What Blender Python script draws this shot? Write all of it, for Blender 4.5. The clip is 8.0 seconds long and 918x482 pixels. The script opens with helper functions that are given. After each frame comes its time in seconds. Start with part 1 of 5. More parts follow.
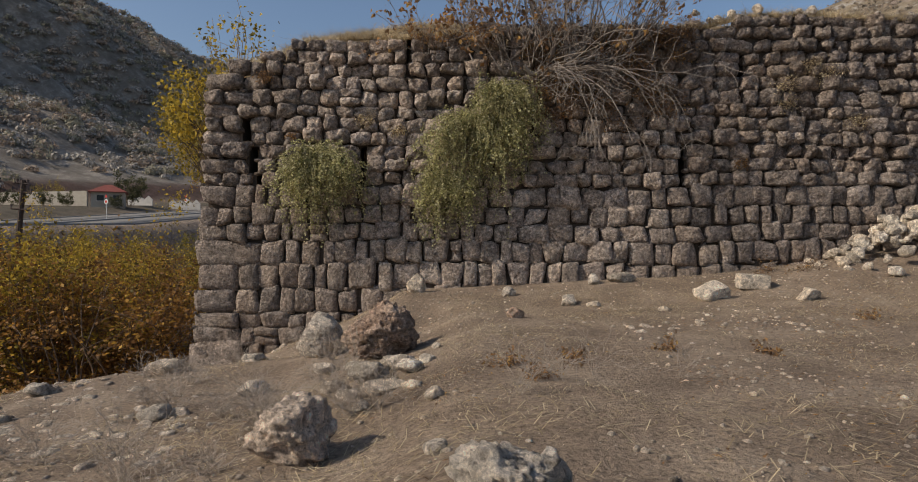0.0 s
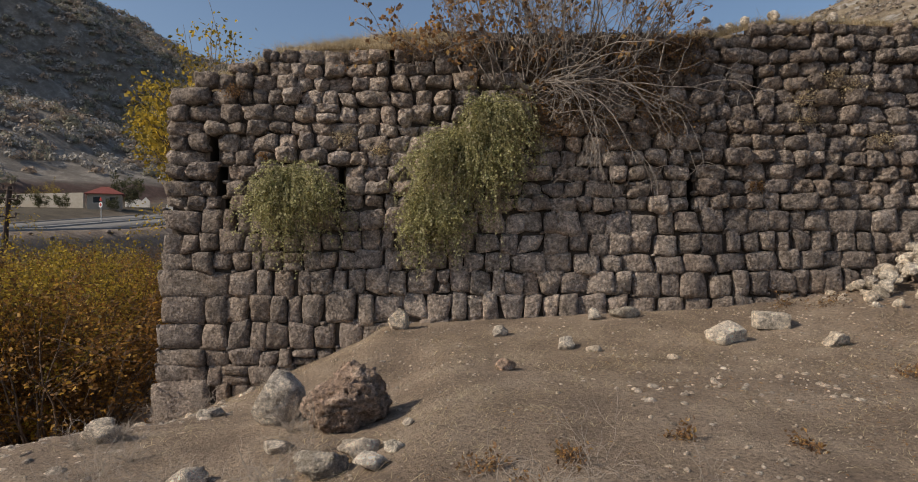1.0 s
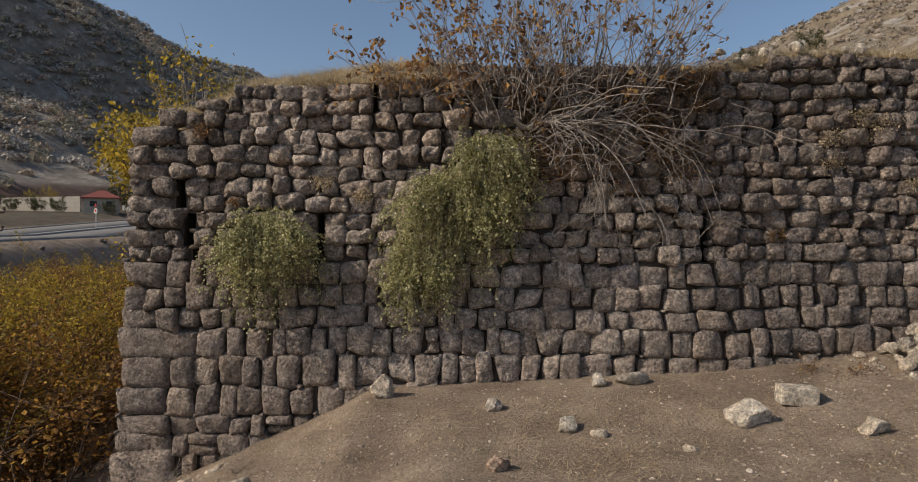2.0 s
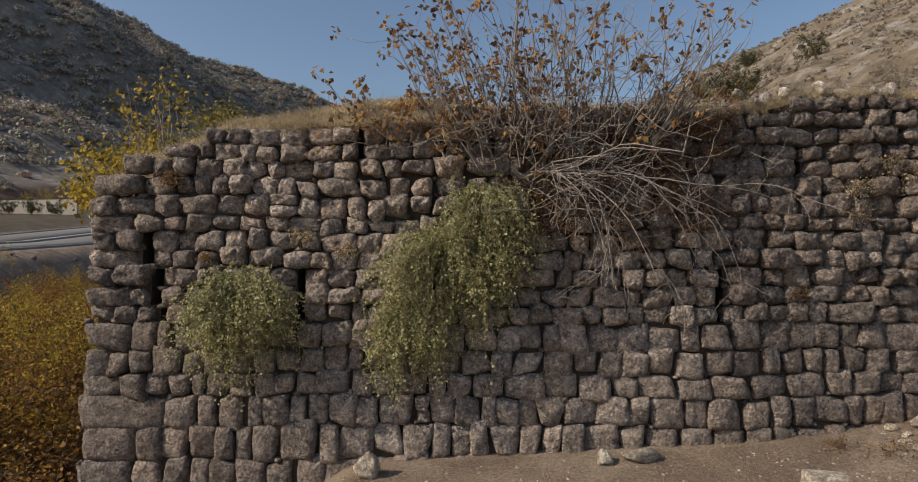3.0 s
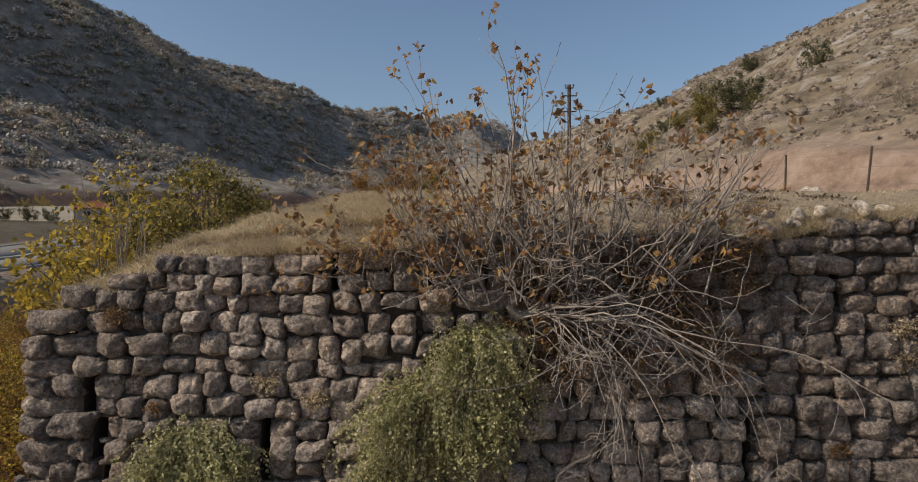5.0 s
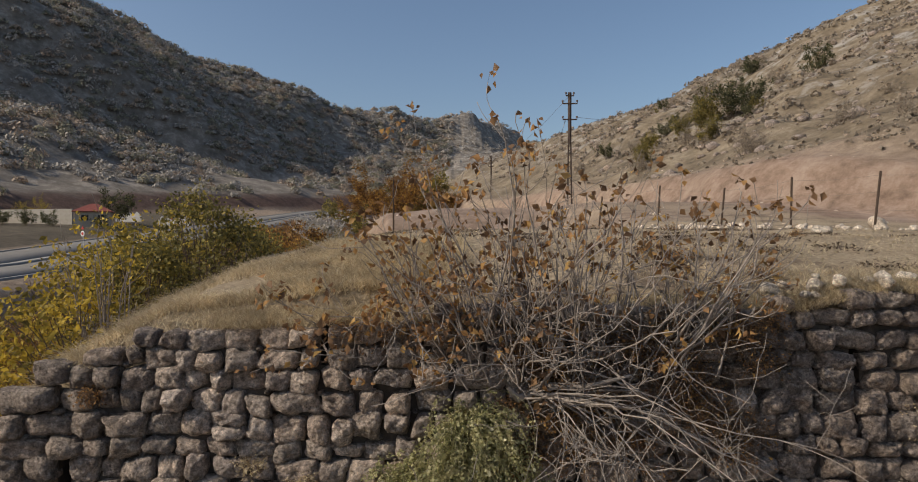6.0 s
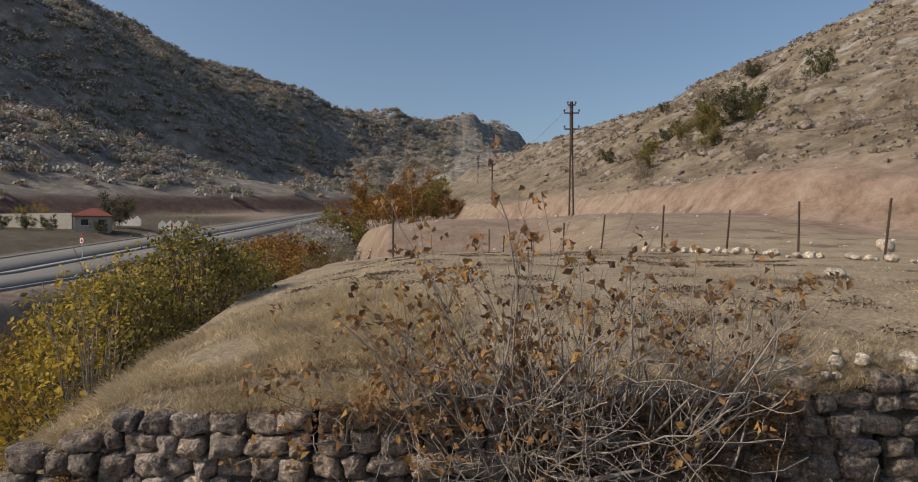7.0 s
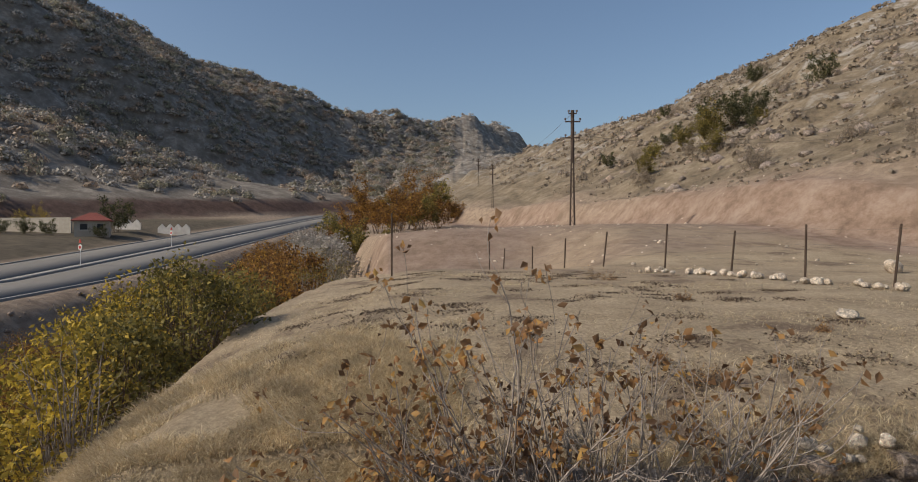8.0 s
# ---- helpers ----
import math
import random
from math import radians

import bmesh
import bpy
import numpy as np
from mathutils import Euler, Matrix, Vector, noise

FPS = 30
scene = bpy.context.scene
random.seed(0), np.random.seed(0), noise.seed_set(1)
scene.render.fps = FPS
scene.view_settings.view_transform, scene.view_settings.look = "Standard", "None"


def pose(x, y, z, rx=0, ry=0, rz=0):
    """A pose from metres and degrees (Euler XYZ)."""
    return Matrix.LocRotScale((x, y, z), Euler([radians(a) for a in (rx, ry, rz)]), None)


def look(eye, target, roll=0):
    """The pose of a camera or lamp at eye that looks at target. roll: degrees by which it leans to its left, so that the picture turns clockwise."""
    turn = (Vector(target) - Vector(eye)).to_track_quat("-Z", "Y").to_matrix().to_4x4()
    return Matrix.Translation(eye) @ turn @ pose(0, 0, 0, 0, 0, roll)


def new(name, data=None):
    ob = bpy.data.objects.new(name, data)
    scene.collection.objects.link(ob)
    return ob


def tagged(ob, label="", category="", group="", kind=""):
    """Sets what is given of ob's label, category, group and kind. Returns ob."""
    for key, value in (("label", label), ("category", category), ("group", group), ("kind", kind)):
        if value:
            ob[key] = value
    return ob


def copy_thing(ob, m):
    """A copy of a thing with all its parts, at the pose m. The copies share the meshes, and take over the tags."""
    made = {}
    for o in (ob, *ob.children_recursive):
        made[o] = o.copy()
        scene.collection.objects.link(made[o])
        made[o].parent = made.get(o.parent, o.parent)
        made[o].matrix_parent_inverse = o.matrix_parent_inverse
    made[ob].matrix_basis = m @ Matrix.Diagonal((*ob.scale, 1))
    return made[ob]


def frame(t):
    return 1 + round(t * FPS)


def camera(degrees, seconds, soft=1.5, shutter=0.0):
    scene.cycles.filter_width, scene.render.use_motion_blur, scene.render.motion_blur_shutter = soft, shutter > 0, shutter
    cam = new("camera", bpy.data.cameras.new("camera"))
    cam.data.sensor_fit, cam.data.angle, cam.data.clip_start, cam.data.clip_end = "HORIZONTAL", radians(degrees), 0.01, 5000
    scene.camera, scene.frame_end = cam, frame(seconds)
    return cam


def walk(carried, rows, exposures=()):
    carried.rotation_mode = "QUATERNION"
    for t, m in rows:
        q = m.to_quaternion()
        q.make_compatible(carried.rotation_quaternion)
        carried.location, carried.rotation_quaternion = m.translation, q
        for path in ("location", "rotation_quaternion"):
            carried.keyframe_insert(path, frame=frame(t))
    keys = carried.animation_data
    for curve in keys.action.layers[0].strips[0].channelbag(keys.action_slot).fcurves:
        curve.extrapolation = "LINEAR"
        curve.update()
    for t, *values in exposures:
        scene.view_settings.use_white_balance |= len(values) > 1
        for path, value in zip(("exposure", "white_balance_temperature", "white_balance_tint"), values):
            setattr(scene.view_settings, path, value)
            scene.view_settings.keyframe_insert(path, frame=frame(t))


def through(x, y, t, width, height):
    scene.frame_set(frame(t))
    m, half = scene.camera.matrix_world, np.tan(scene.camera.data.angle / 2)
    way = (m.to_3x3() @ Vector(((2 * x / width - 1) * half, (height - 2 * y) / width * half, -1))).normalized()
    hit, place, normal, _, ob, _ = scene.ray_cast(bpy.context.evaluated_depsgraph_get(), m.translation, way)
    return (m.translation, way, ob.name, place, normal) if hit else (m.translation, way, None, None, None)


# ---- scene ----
cam = camera(72.0, 8.0, soft=1.0)
METRES, DEPTH, EYE, TILT, LEAN, TURN = 6.2, 1.64, 0.75, 0.0, 0.0, 0.0
ROWS = [
    (0.0, 0.0, 0.0, 0.0, 0.0, 0.0, -0.0),
    (0.5, 0.016, 0.0415, 0.0291, 0.01, -0.02, 0.01),
    (1.0, 0.029, 0.0835, 0.0681, 0.03, -0.04, 0.04),
    (1.5, 0.0399, 0.1246, 0.1243, 0.05, -0.02, 0.04),
    (3.0, 0.0623, 0.2321, 0.2943, 0.04, -0.11, 0.03),
    (3.5, 0.0681, 0.2602, 0.3561, 0.05, -0.13, 0.03),
    (4.0, 0.0746, 0.2854, 0.4164, 0.06, -0.14, 0.03),
    (4.5, 0.0801, 0.3085, 0.4781, 0.1, -0.2, 0.03),
    (6.0, 0.0877, 0.3674, 0.6537, 0.08, -0.36, 0.01),
    (6.5, 0.0896, 0.3859, 0.7129, 0.12, -0.39, -0.0),
    (7.0, 0.0905, 0.404, 0.7682, 0.17, -0.32, -0.02),
    (7.5, 0.0917, 0.422, 0.8213, 0.2, -0.29, 0.0),
    (8.0, 0.0938, 0.4406, 0.871, 0.21, -0.27, -0.02),
]
walk(cam, [(t, pose(0, 0, EYE, TILT, LEAN, TURN) @ pose(METRES * x, METRES * DEPTH * y, METRES * z, 90 + pitch, roll, yaw)) for t, x, y, z, yaw, pitch, roll in ROWS], exposures=[(0.0, 0.15), (8.0, 0.15)])

# ---- daylight ----
SUN_FROM = Vector((-0.89, -0.30, 0.66)).normalized()
world = bpy.data.worlds.new("sky")
scene.world = world
world.use_nodes = True
wn = world.node_tree.nodes
sky = wn.new("ShaderNodeTexSky")
sky.sky_type = "NISHITA"
sky.sun_disc = False
sky.sun_elevation = math.asin(SUN_FROM.z)
sky.sun_rotation = math.atan2(SUN_FROM.x, SUN_FROM.y)
sky.dust_density = 2.0
sky.ozone_density = 2.0
wn["Background"].inputs[1].default_value = 0.1
world.node_tree.links.new(sky.outputs[0], wn["Background"].inputs[0])
sun = new("sun", bpy.data.lights.new("sun", "SUN"))
sun.data.energy = 3.1
sun.data.angle = radians(0.6)
sun.data.color = (1.0, 0.885, 0.73)
sun.matrix_world = look(SUN_FROM * 300, (0, 0, 0))


# ---- mesh helpers ----
def mesh_np(name, verts, faces, material=None, smooth=False):
    """A mesh from arrays: verts (n, 3), faces a list of arrays (m, k)."""
    me = bpy.data.meshes.new(name)
    verts = np.asarray(verts, dtype=np.float32)
    groups = [np.asarray(f, dtype=np.int32) for f in (faces if isinstance(faces, list) else [faces])]
    loops = np.concatenate([g.ravel() for g in groups])
    sizes = np.concatenate([np.full(len(g), g.shape[1], dtype=np.int32) for g in groups])
    me.vertices.add(len(verts))
    me.vertices.foreach_set("co", verts.ravel())
    me.loops.add(len(loops))
    me.loops.foreach_set("vertex_index", loops)
    me.polygons.add(len(sizes))
    me.polygons.foreach_set("loop_start", np.concatenate([[0], np.cumsum(sizes)[:-1]]).astype(np.int32))
    me.update(calc_edges=True)
    me.validate()
    if smooth:
        me.polygons.foreach_set("use_smooth", np.ones(len(me.polygons), dtype=bool))
    if material:
        me.materials.append(material)
    return me


def part(name, data, material, parent, label=""):
    """Links a bmesh or a mesh as one mesh object under parent."""
    if isinstance(data, bmesh.types.BMesh):
        me = bpy.data.meshes.new(name)
        data.to_mesh(me)
        data.free()
    else:
        me = data
    if material and not me.materials:
        me.materials.append(material)
    ob = new(name, me)
    ob.parent = parent
    return tagged(ob, label)


def vnoise(p, scale, seed=0.0):
    """Smooth value noise in -1..1 for an (n, 2) or (n, 3) array."""
    p = np.atleast_2d(np.asarray(p, dtype=np.float64)) * scale + seed * 17.31
    i = np.floor(p).astype(np.int64)
    f = p - i
    f = f * f * (3 - 2 * f)
    dims = p.shape[1]
    out = np.zeros(len(p))
    for corner in range(2 ** dims):
        w = np.ones(len(p))
        h = np.full(len(p), 1013 + int(seed * 7), dtype=np.int64)
        for d in range(dims):
            bit = corner >> d & 1
            w *= f[:, d] if bit else 1 - f[:, d]
            h = (h * 73856093) ^ ((i[:, d] + bit) * (19349663, 83492791, 49979687)[d])
        h = (h ^ (h >> 13)) * 1274126177 & 0x7FFFFFFF
        h = (h ^ (h >> 11)) & 0xFFFF
        out += w * (h / 32767.5 - 1)
    return out


def fbm(p, scale, octaves=4, seed=0.0):
    return sum(vnoise(p, scale * 2 ** o, seed + o) * 0.5 ** o for o in range(octaves))


def smooth01(a):
    a = np.clip(a, 0, 1)
    return a * a * (3 - 2 * a)


def tubes(lines, sides=5):
    """Vertices and quads of tapered tubes; each line is a list of (point, radius)."""
    vs, fs, base = [], [], 0
    ring = np.arange(sides) * 2 * math.pi / sides
    for line in lines:
        pts = np.array([p for p, _ in line], dtype=np.float64)
        rad = np.array([r for _, r in line])
        tan = np.gradient(pts, axis=0)
        tan /= np.linalg.norm(tan, axis=1)[:, None] + 1e-9
        ref = np.where(np.abs(tan[:, 2:3]) > 0.9, [[1.0, 0, 0]], [[0, 0, 1.0]])
        a = np.cross(tan, ref)
        a /= np.linalg.norm(a, axis=1)[:, None] + 1e-9
        b = np.cross(tan, a)
        v = pts[:, None] + rad[:, None, None] * (a[:, None] * np.cos(ring)[None, :, None] + b[:, None] * np.sin(ring)[None, :, None])
        n = len(pts)
        vs.append(v.reshape(-1, 3))
        k = np.arange(n - 1)[:, None] * sides + np.arange(sides)[None]
        k2 = np.arange(n - 1)[:, None] * sides + (np.arange(sides)[None] + 1) % sides
        fs.append(np.stack([k, k2, k2 + sides, k + sides], -1).reshape(-1, 4) + base)
        base += n * sides
    return np.concatenate(vs), np.concatenate(fs)


def leaf_cloud(rng, pos, size, droop=0.0, aspect=0.6, fold=0.25):
    """Small folded leaves, two triangles each side of a midrib, at the given places."""
    n = len(pos)
    d = rng.normal(size=(n, 3))
    d[:, 2] -= droop
    d /= np.linalg.norm(d, axis=1)[:, None]
    s = np.cross(d, rng.normal(size=(n, 3)))
    s /= np.linalg.norm(s, axis=1)[:, None] + 1e-9
    u = np.cross(d, s)
    size = np.broadcast_to(size, (n,))[:, None]
    tip = pos + d * size
    mid = pos + d * size * 0.45
    l = mid + s * size * aspect * 0.5 + u * size * fold * 0.5
    r = mid - s * size * aspect * 0.5 + u * size * fold * 0.5
    v = np.stack([pos, l, tip, r], 1).reshape(-1, 3)
    k = np.arange(n)[:, None] * 4
    return v, np.concatenate([k + [[0, 1, 2]], k + [[0, 2, 3]]])


def join(pieces):
    """One pair of arrays from several (verts, faces) of the same face size."""
    vs, fs, base = [], [], 0
    for v, f in pieces:
        vs.append(v)
        fs.append(f + base)
        base += len(v)
    return np.concatenate(vs), np.concatenate(fs)


# ---- materials ----
def material(name, build, rough=0.9, bump=None):
    """A node material. build(nodes, links, bsdf) returns the colour socket; bump is (height socket maker, strength, distance)."""
    m = bpy.data.materials.new(name)
    m.use_nodes = True
    nt = m.node_tree
    bsdf = nt.nodes["Principled BSDF"]
    bsdf.inputs["Roughness"].default_value = rough
    bsdf.inputs["Specular IOR Level"].default_value = 0.25
    build(nt.nodes, nt.links, bsdf)
    return m


def tex(nodes, links, kind, scale, coords="Object", detail=6.0, rough=0.6, stretch=None, **props):
    t = nodes.new(kind)
    for key, value in props.items():
        if key == "feature":
            t.feature = value
    t.inputs["Scale"].default_value = scale
    if kind == "ShaderNodeTexNoise":
        t.inputs["Detail"].default_value = detail
        t.inputs["Roughness"].default_value = rough
    if coords == "World":
        src = nodes.new("ShaderNodeNewGeometry").outputs["Position"]
    else:
        src = nodes.new("ShaderNodeTexCoord").outputs[coords]
    if stretch:
        mp = nodes.new("ShaderNodeMapping")
        mp.inputs["Scale"].default_value = stretch
        links.new(src, mp.inputs[0])
        src = mp.outputs[0]
    links.new(src, t.inputs["Vector"])
    return t


def ramp(nodes, links, fac, stops):
    r = nodes.new("ShaderNodeValToRGB")
    e = r.color_ramp.elements
    while len(e) < len(stops):
        e.new(0.5)
    for el, (p, c) in zip(e, stops):
        el.position = p
        el.color = (*c, 1) if len(c) == 3 else c
    links.new(fac, r.inputs[0])
    return r.outputs[0]


def mix(nodes, links, fac, a, b, blend="MIX"):
    n = nodes.new("ShaderNodeMix")
    n.data_type = "RGBA"
    n.blend_type = blend
    for sock, val in ((n.inputs[0], fac), (n.inputs[6], a), (n.inputs[7], b)):
        if isinstance(val, (int, float)):
            sock.default_value = val
        elif isinstance(val, tuple):
            sock.default_value = (*val, 1)
        else:
            links.new(val, sock)
    return n.outputs[2]


def bumped(nodes, links, bsdf, height, strength, distance):
    b = nodes.new("ShaderNodeBump")
    b.inputs["Strength"].default_value = strength
    b.inputs["Distance"].default_value = distance
    links.new(height, b.inputs["Height"])
    links.new(b.outputs[0], bsdf.inputs["Normal"])


def stone_material(name, dark, mid, light, island=False, lichen=0.35, tint=(0.35, 0.24, 0.15), pit=1.0):
    def build(nodes, links, bsdf):
        big = tex(nodes, links, "ShaderNodeTexNoise", 3.2, "World", 5)
        fine = tex(nodes, links, "ShaderNodeTexNoise", 34, "World", 6, 0.85)
        pits = tex(nodes, links, "ShaderNodeTexVoronoi", 26, "World")
        col = ramp(nodes, links, big.outputs["Fac"], [(0.25, dark), (0.5, mid), (0.75, light)])
        grain = ramp(nodes, links, fine.outputs["Fac"], [(0.32, (0.42, 0.40, 0.38)), (0.48, (1.0, 0.98, 0.96)), (0.66, (1.8, 1.76, 1.7))])
        col = mix(nodes, links, 0.85, col, grain, "MULTIPLY")
        rnd = nodes.new("ShaderNodeNewGeometry").outputs["Random Per Island"] if island else nodes.new("ShaderNodeObjectInfo").outputs["Random"]
        var = ramp(nodes, links, rnd, [(0.0, (0.70, 0.69, 0.68)), (0.35, (1.0, 0.98, 0.95)), (0.6, (0.86, 0.85, 0.86)), (0.8, (1.12, 1.05, 0.97)), (1.0, (1.2, 1.19, 1.18))])
        col = mix(nodes, links, 1.0, col, var, "MULTIPLY")
        warm = tex(nodes, links, "ShaderNodeTexNoise", 1.1, "World", 3)
        wf = ramp(nodes, links, warm.outputs["Fac"], [(0.54, (0, 0, 0)), (0.74, (0.35, 0.35, 0.35))])
        col = mix(nodes, links, wf, col, tint)
        mott = tex(nodes, links, "ShaderNodeTexNoise", 14.0, "World", 6, 0.75)
        mf = ramp(nodes, links, mott.outputs["Fac"], [(0.36, (0.5, 0.48, 0.46)), (0.5, (1, 1, 1)), (0.62, (1.6, 1.58, 1.55))])
        col = mix(nodes, links, 0.9, col, mf, "MULTIPLY")
        lich = tex(nodes, links, "ShaderNodeTexNoise", 9.0, "World", 8, 0.75)
        lf = ramp(nodes, links, lich.outputs["Fac"], [(0.56, (0, 0, 0)), (0.66, (lichen, lichen, lichen))])
        col = mix(nodes, links, lf, col, (0.045, 0.043, 0.04))
        # Cavity shade painted into the pits that the bump below also sinks.
        pit_shade = ramp(nodes, links, pits.outputs["Distance"], [(0.08, (0.4, 0.38, 0.36)), (0.2, (1, 1, 1))])
        col = mix(nodes, links, min(1.0, 0.7 * pit), col, pit_shade, "MULTIPLY")
        links.new(col, bsdf.inputs["Base Color"])
        h1 = nodes.new("ShaderNodeMath")
        h1.operation = "MULTIPLY_ADD"
        links.new(pits.outputs["Distance"], h1.inputs[0])
        h1.inputs[1].default_value = 0.5 * pit
        links.new(fine.outputs["Fac"], h1.inputs[2])
        bumped(nodes, links, bsdf, h1.outputs[0], 1.0, 0.05)
    return material(name, build, 0.93)


def leaf_material(name, stops, through=0.35, rough=0.6):
    def build(nodes, links, bsdf):
        rnd = nodes.new("ShaderNodeNewGeometry").outputs["Random Per Island"]
        col = ramp(nodes, links, rnd, stops)
        big = tex(nodes, links, "ShaderNodeTexNoise", 2.2, "World", 3)
        g = ramp(nodes, links, big.outputs["Fac"], [(0.3, (0.65, 0.65, 0.65)), (0.7, (1.2, 1.2, 1.15))])
        col = mix(nodes, links, 1.0, col, g, "MULTIPLY")
        links.new(col, bsdf.inputs["Base Color"])
        tr = nodes.new("ShaderNodeBsdfTranslucent")
        links.new(col, tr.inputs[0])
        ms = nodes.new("ShaderNodeMixShader")
        ms.inputs[0].default_value = through
        links.new(bsdf.outputs[0], ms.inputs[1])
        links.new(tr.outputs[0], ms.inputs[2])
        out = [n for n in nodes if n.type == "OUTPUT_MATERIAL"][0]
        links.new(ms.outputs[0], out.inputs[0])
    return material(name, build, rough)


def plain_material(name, colour, rough=0.8, vary=0.25, scale=14.0, metal=0.0, dirt=None):
    def build(nodes, links, bsdf):
        n = tex(nodes, links, "ShaderNodeTexNoise", scale, "World", 6, 0.65)
        lo = tuple(c * (1 - vary) for c in colour)
        hi = tuple(min(1, c * (1 + vary)) for c in colour)
        col = ramp(nodes, links, n.outputs["Fac"], [(0.3, lo), (0.7, hi)])
        if dirt:
            d = tex(nodes, links, "ShaderNodeTexNoise", scale * 0.15, "World", 5, 0.7)
            f = ramp(nodes, links, d.outputs["Fac"], [(0.48, (0, 0, 0)), (0.66, (0.7, 0.7, 0.7))])
            col = mix(nodes, links, f, col, dirt)
        links.new(col, bsdf.inputs["Base Color"])
        bsdf.inputs["Metallic"].default_value = metal
        bumped(nodes, links, bsdf, n.outputs["Fac"], 0.3, 0.01)
    return material(name, build, rough)


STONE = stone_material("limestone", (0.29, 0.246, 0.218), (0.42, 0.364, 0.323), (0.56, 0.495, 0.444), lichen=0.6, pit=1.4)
# Darker copy of the limestone; takes sunlight off the outer wall by colour.
STONE_JOINED_DIM = stone_material("limestone_dimmed", (0.21, 0.177, 0.156), (0.30, 0.258, 0.229), (0.405, 0.355, 0.317), island=True, lichen=0.6, pit=1.4)
RUBBLE = stone_material("pale_rubble", (0.48, 0.425, 0.36), (0.62, 0.56, 0.48), (0.74, 0.69, 0.61), lichen=0.15, tint=(0.42, 0.32, 0.2))
RUBBLE_JOINED = stone_material("pale_gravel", (0.42, 0.36, 0.30), (0.6, 0.53, 0.45), (0.78, 0.72, 0.64), island=True, lichen=0.1)
TUFA = stone_material("tufa", (0.31, 0.215, 0.16), (0.45, 0.335, 0.26), (0.6, 0.49, 0.40), lichen=0.3, tint=(0.34, 0.2, 0.12), pit=2.0)
# Earth and mortar fill, coloured dark to deepen the shade of joints and slits.
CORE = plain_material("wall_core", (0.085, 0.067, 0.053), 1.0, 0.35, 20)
CAPER = leaf_material("caper_leaf", [(0.0, (0.20, 0.21, 0.10)), (0.25, (0.38, 0.375, 0.18)), (0.55, (0.56, 0.53, 0.27)), (0.8, (0.70, 0.65, 0.38)), (1.0, (0.80, 0.75, 0.52))], through=0.5)
FIG_LEAF = leaf_material("dry_fig_leaf", [(0.0, (0.15, 0.09, 0.055)), (0.4, (0.29, 0.17, 0.09)), (0.75, (0.45, 0.245, 0.10)), (1.0, (0.58, 0.37, 0.13))], through=0.45)
YELLOW_LEAF = leaf_material("yellow_leaf", [(0.0, (0.15, 0.12, 0.035)), (0.3, (0.31, 0.24, 0.05)), (0.65, (0.5, 0.36, 0.055)), (1.0, (0.66, 0.47, 0.07))], through=0.45)
OLIVE_LEAF = leaf_material("olive_leaf", [(0.0, (0.11, 0.10, 0.04)), (0.5, (0.22, 0.19, 0.065)), (0.85, (0.34, 0.27, 0.075)), (1.0, (0.5, 0.36, 0.07))], through=0.45)
ORANGE_LEAF = leaf_material("orange_leaf", [(0.0, (0.10, 0.06, 0.03)), (0.4, (0.23, 0.12, 0.045)), (0.75, (0.38, 0.195, 0.05)), (1.0, (0.52, 0.31, 0.06))], through=0.45)
SCRUB = leaf_material("hill_scrub", [(0.0, (0.24, 0.205, 0.165)), (0.4, (0.34, 0.29, 0.235)), (0.75, (0.42, 0.35, 0.28)), (1.0, (0.46, 0.35, 0.25))], through=0.45)
# Distance haze is put into these two leaf colours as a pale grey.
HAZE_GREY_SCRUB = leaf_material("haze_grey_scrub", [(0.0, (0.324, 0.3, 0.274)), (0.5, (0.402, 0.37, 0.336)), (1.0, (0.492, 0.45, 0.408))], through=0.25)
HAZE_RUST_SCRUB = leaf_material("haze_rust_scrub", [(0.0, (0.312, 0.246, 0.192)), (0.5, (0.408, 0.318, 0.246)), (1.0, (0.516, 0.402, 0.306))], through=0.25)
GREEN = leaf_material("evergreen_leaf", [(0.0, (0.05, 0.06, 0.03)), (0.6, (0.10, 0.105, 0.05)), (1.0, (0.17, 0.15, 0.07))])
STRAW = leaf_material("dry_grass", [(0.0, (0.40, 0.31, 0.19)), (0.5, (0.62, 0.50, 0.33)), (1.0, (0.76, 0.65, 0.46))], through=0.45)
TWIG = plain_material("grey_bark", (0.29, 0.25, 0.215), 0.85, 0.35, 30)
BROWN_TWIG = plain_material("brown_bark", (0.13, 0.095, 0.07), 0.9, 0.35, 30)
# Oak green lifted towards grey, haze carried by the leaf colour.
HAZE_GREEN = leaf_material("haze_oak_leaf", [(0.0, (0.264, 0.252, 0.192)), (0.6, (0.348, 0.324, 0.246)), (1.0, (0.432, 0.39, 0.294))], through=0.45)
PINK_ROCK = stone_material("pink_tufa", (0.52, 0.42, 0.345), (0.68, 0.575, 0.49), (0.82, 0.73, 0.64), lichen=0.1, tint=(0.42, 0.28, 0.2), pit=1.6)


# ---- the land: one sheet ----
def line(v, xs, ys):
    return np.interp(v, xs, ys)


def valley_road(y):
    """Height of the valley road."""
    return np.where(y < 60, 2.3 + 0.03 * (y - 60), 2.3 + 0.07 * (np.minimum(y, 260) - 60) + 0.02 * np.maximum(y - 260, 0))


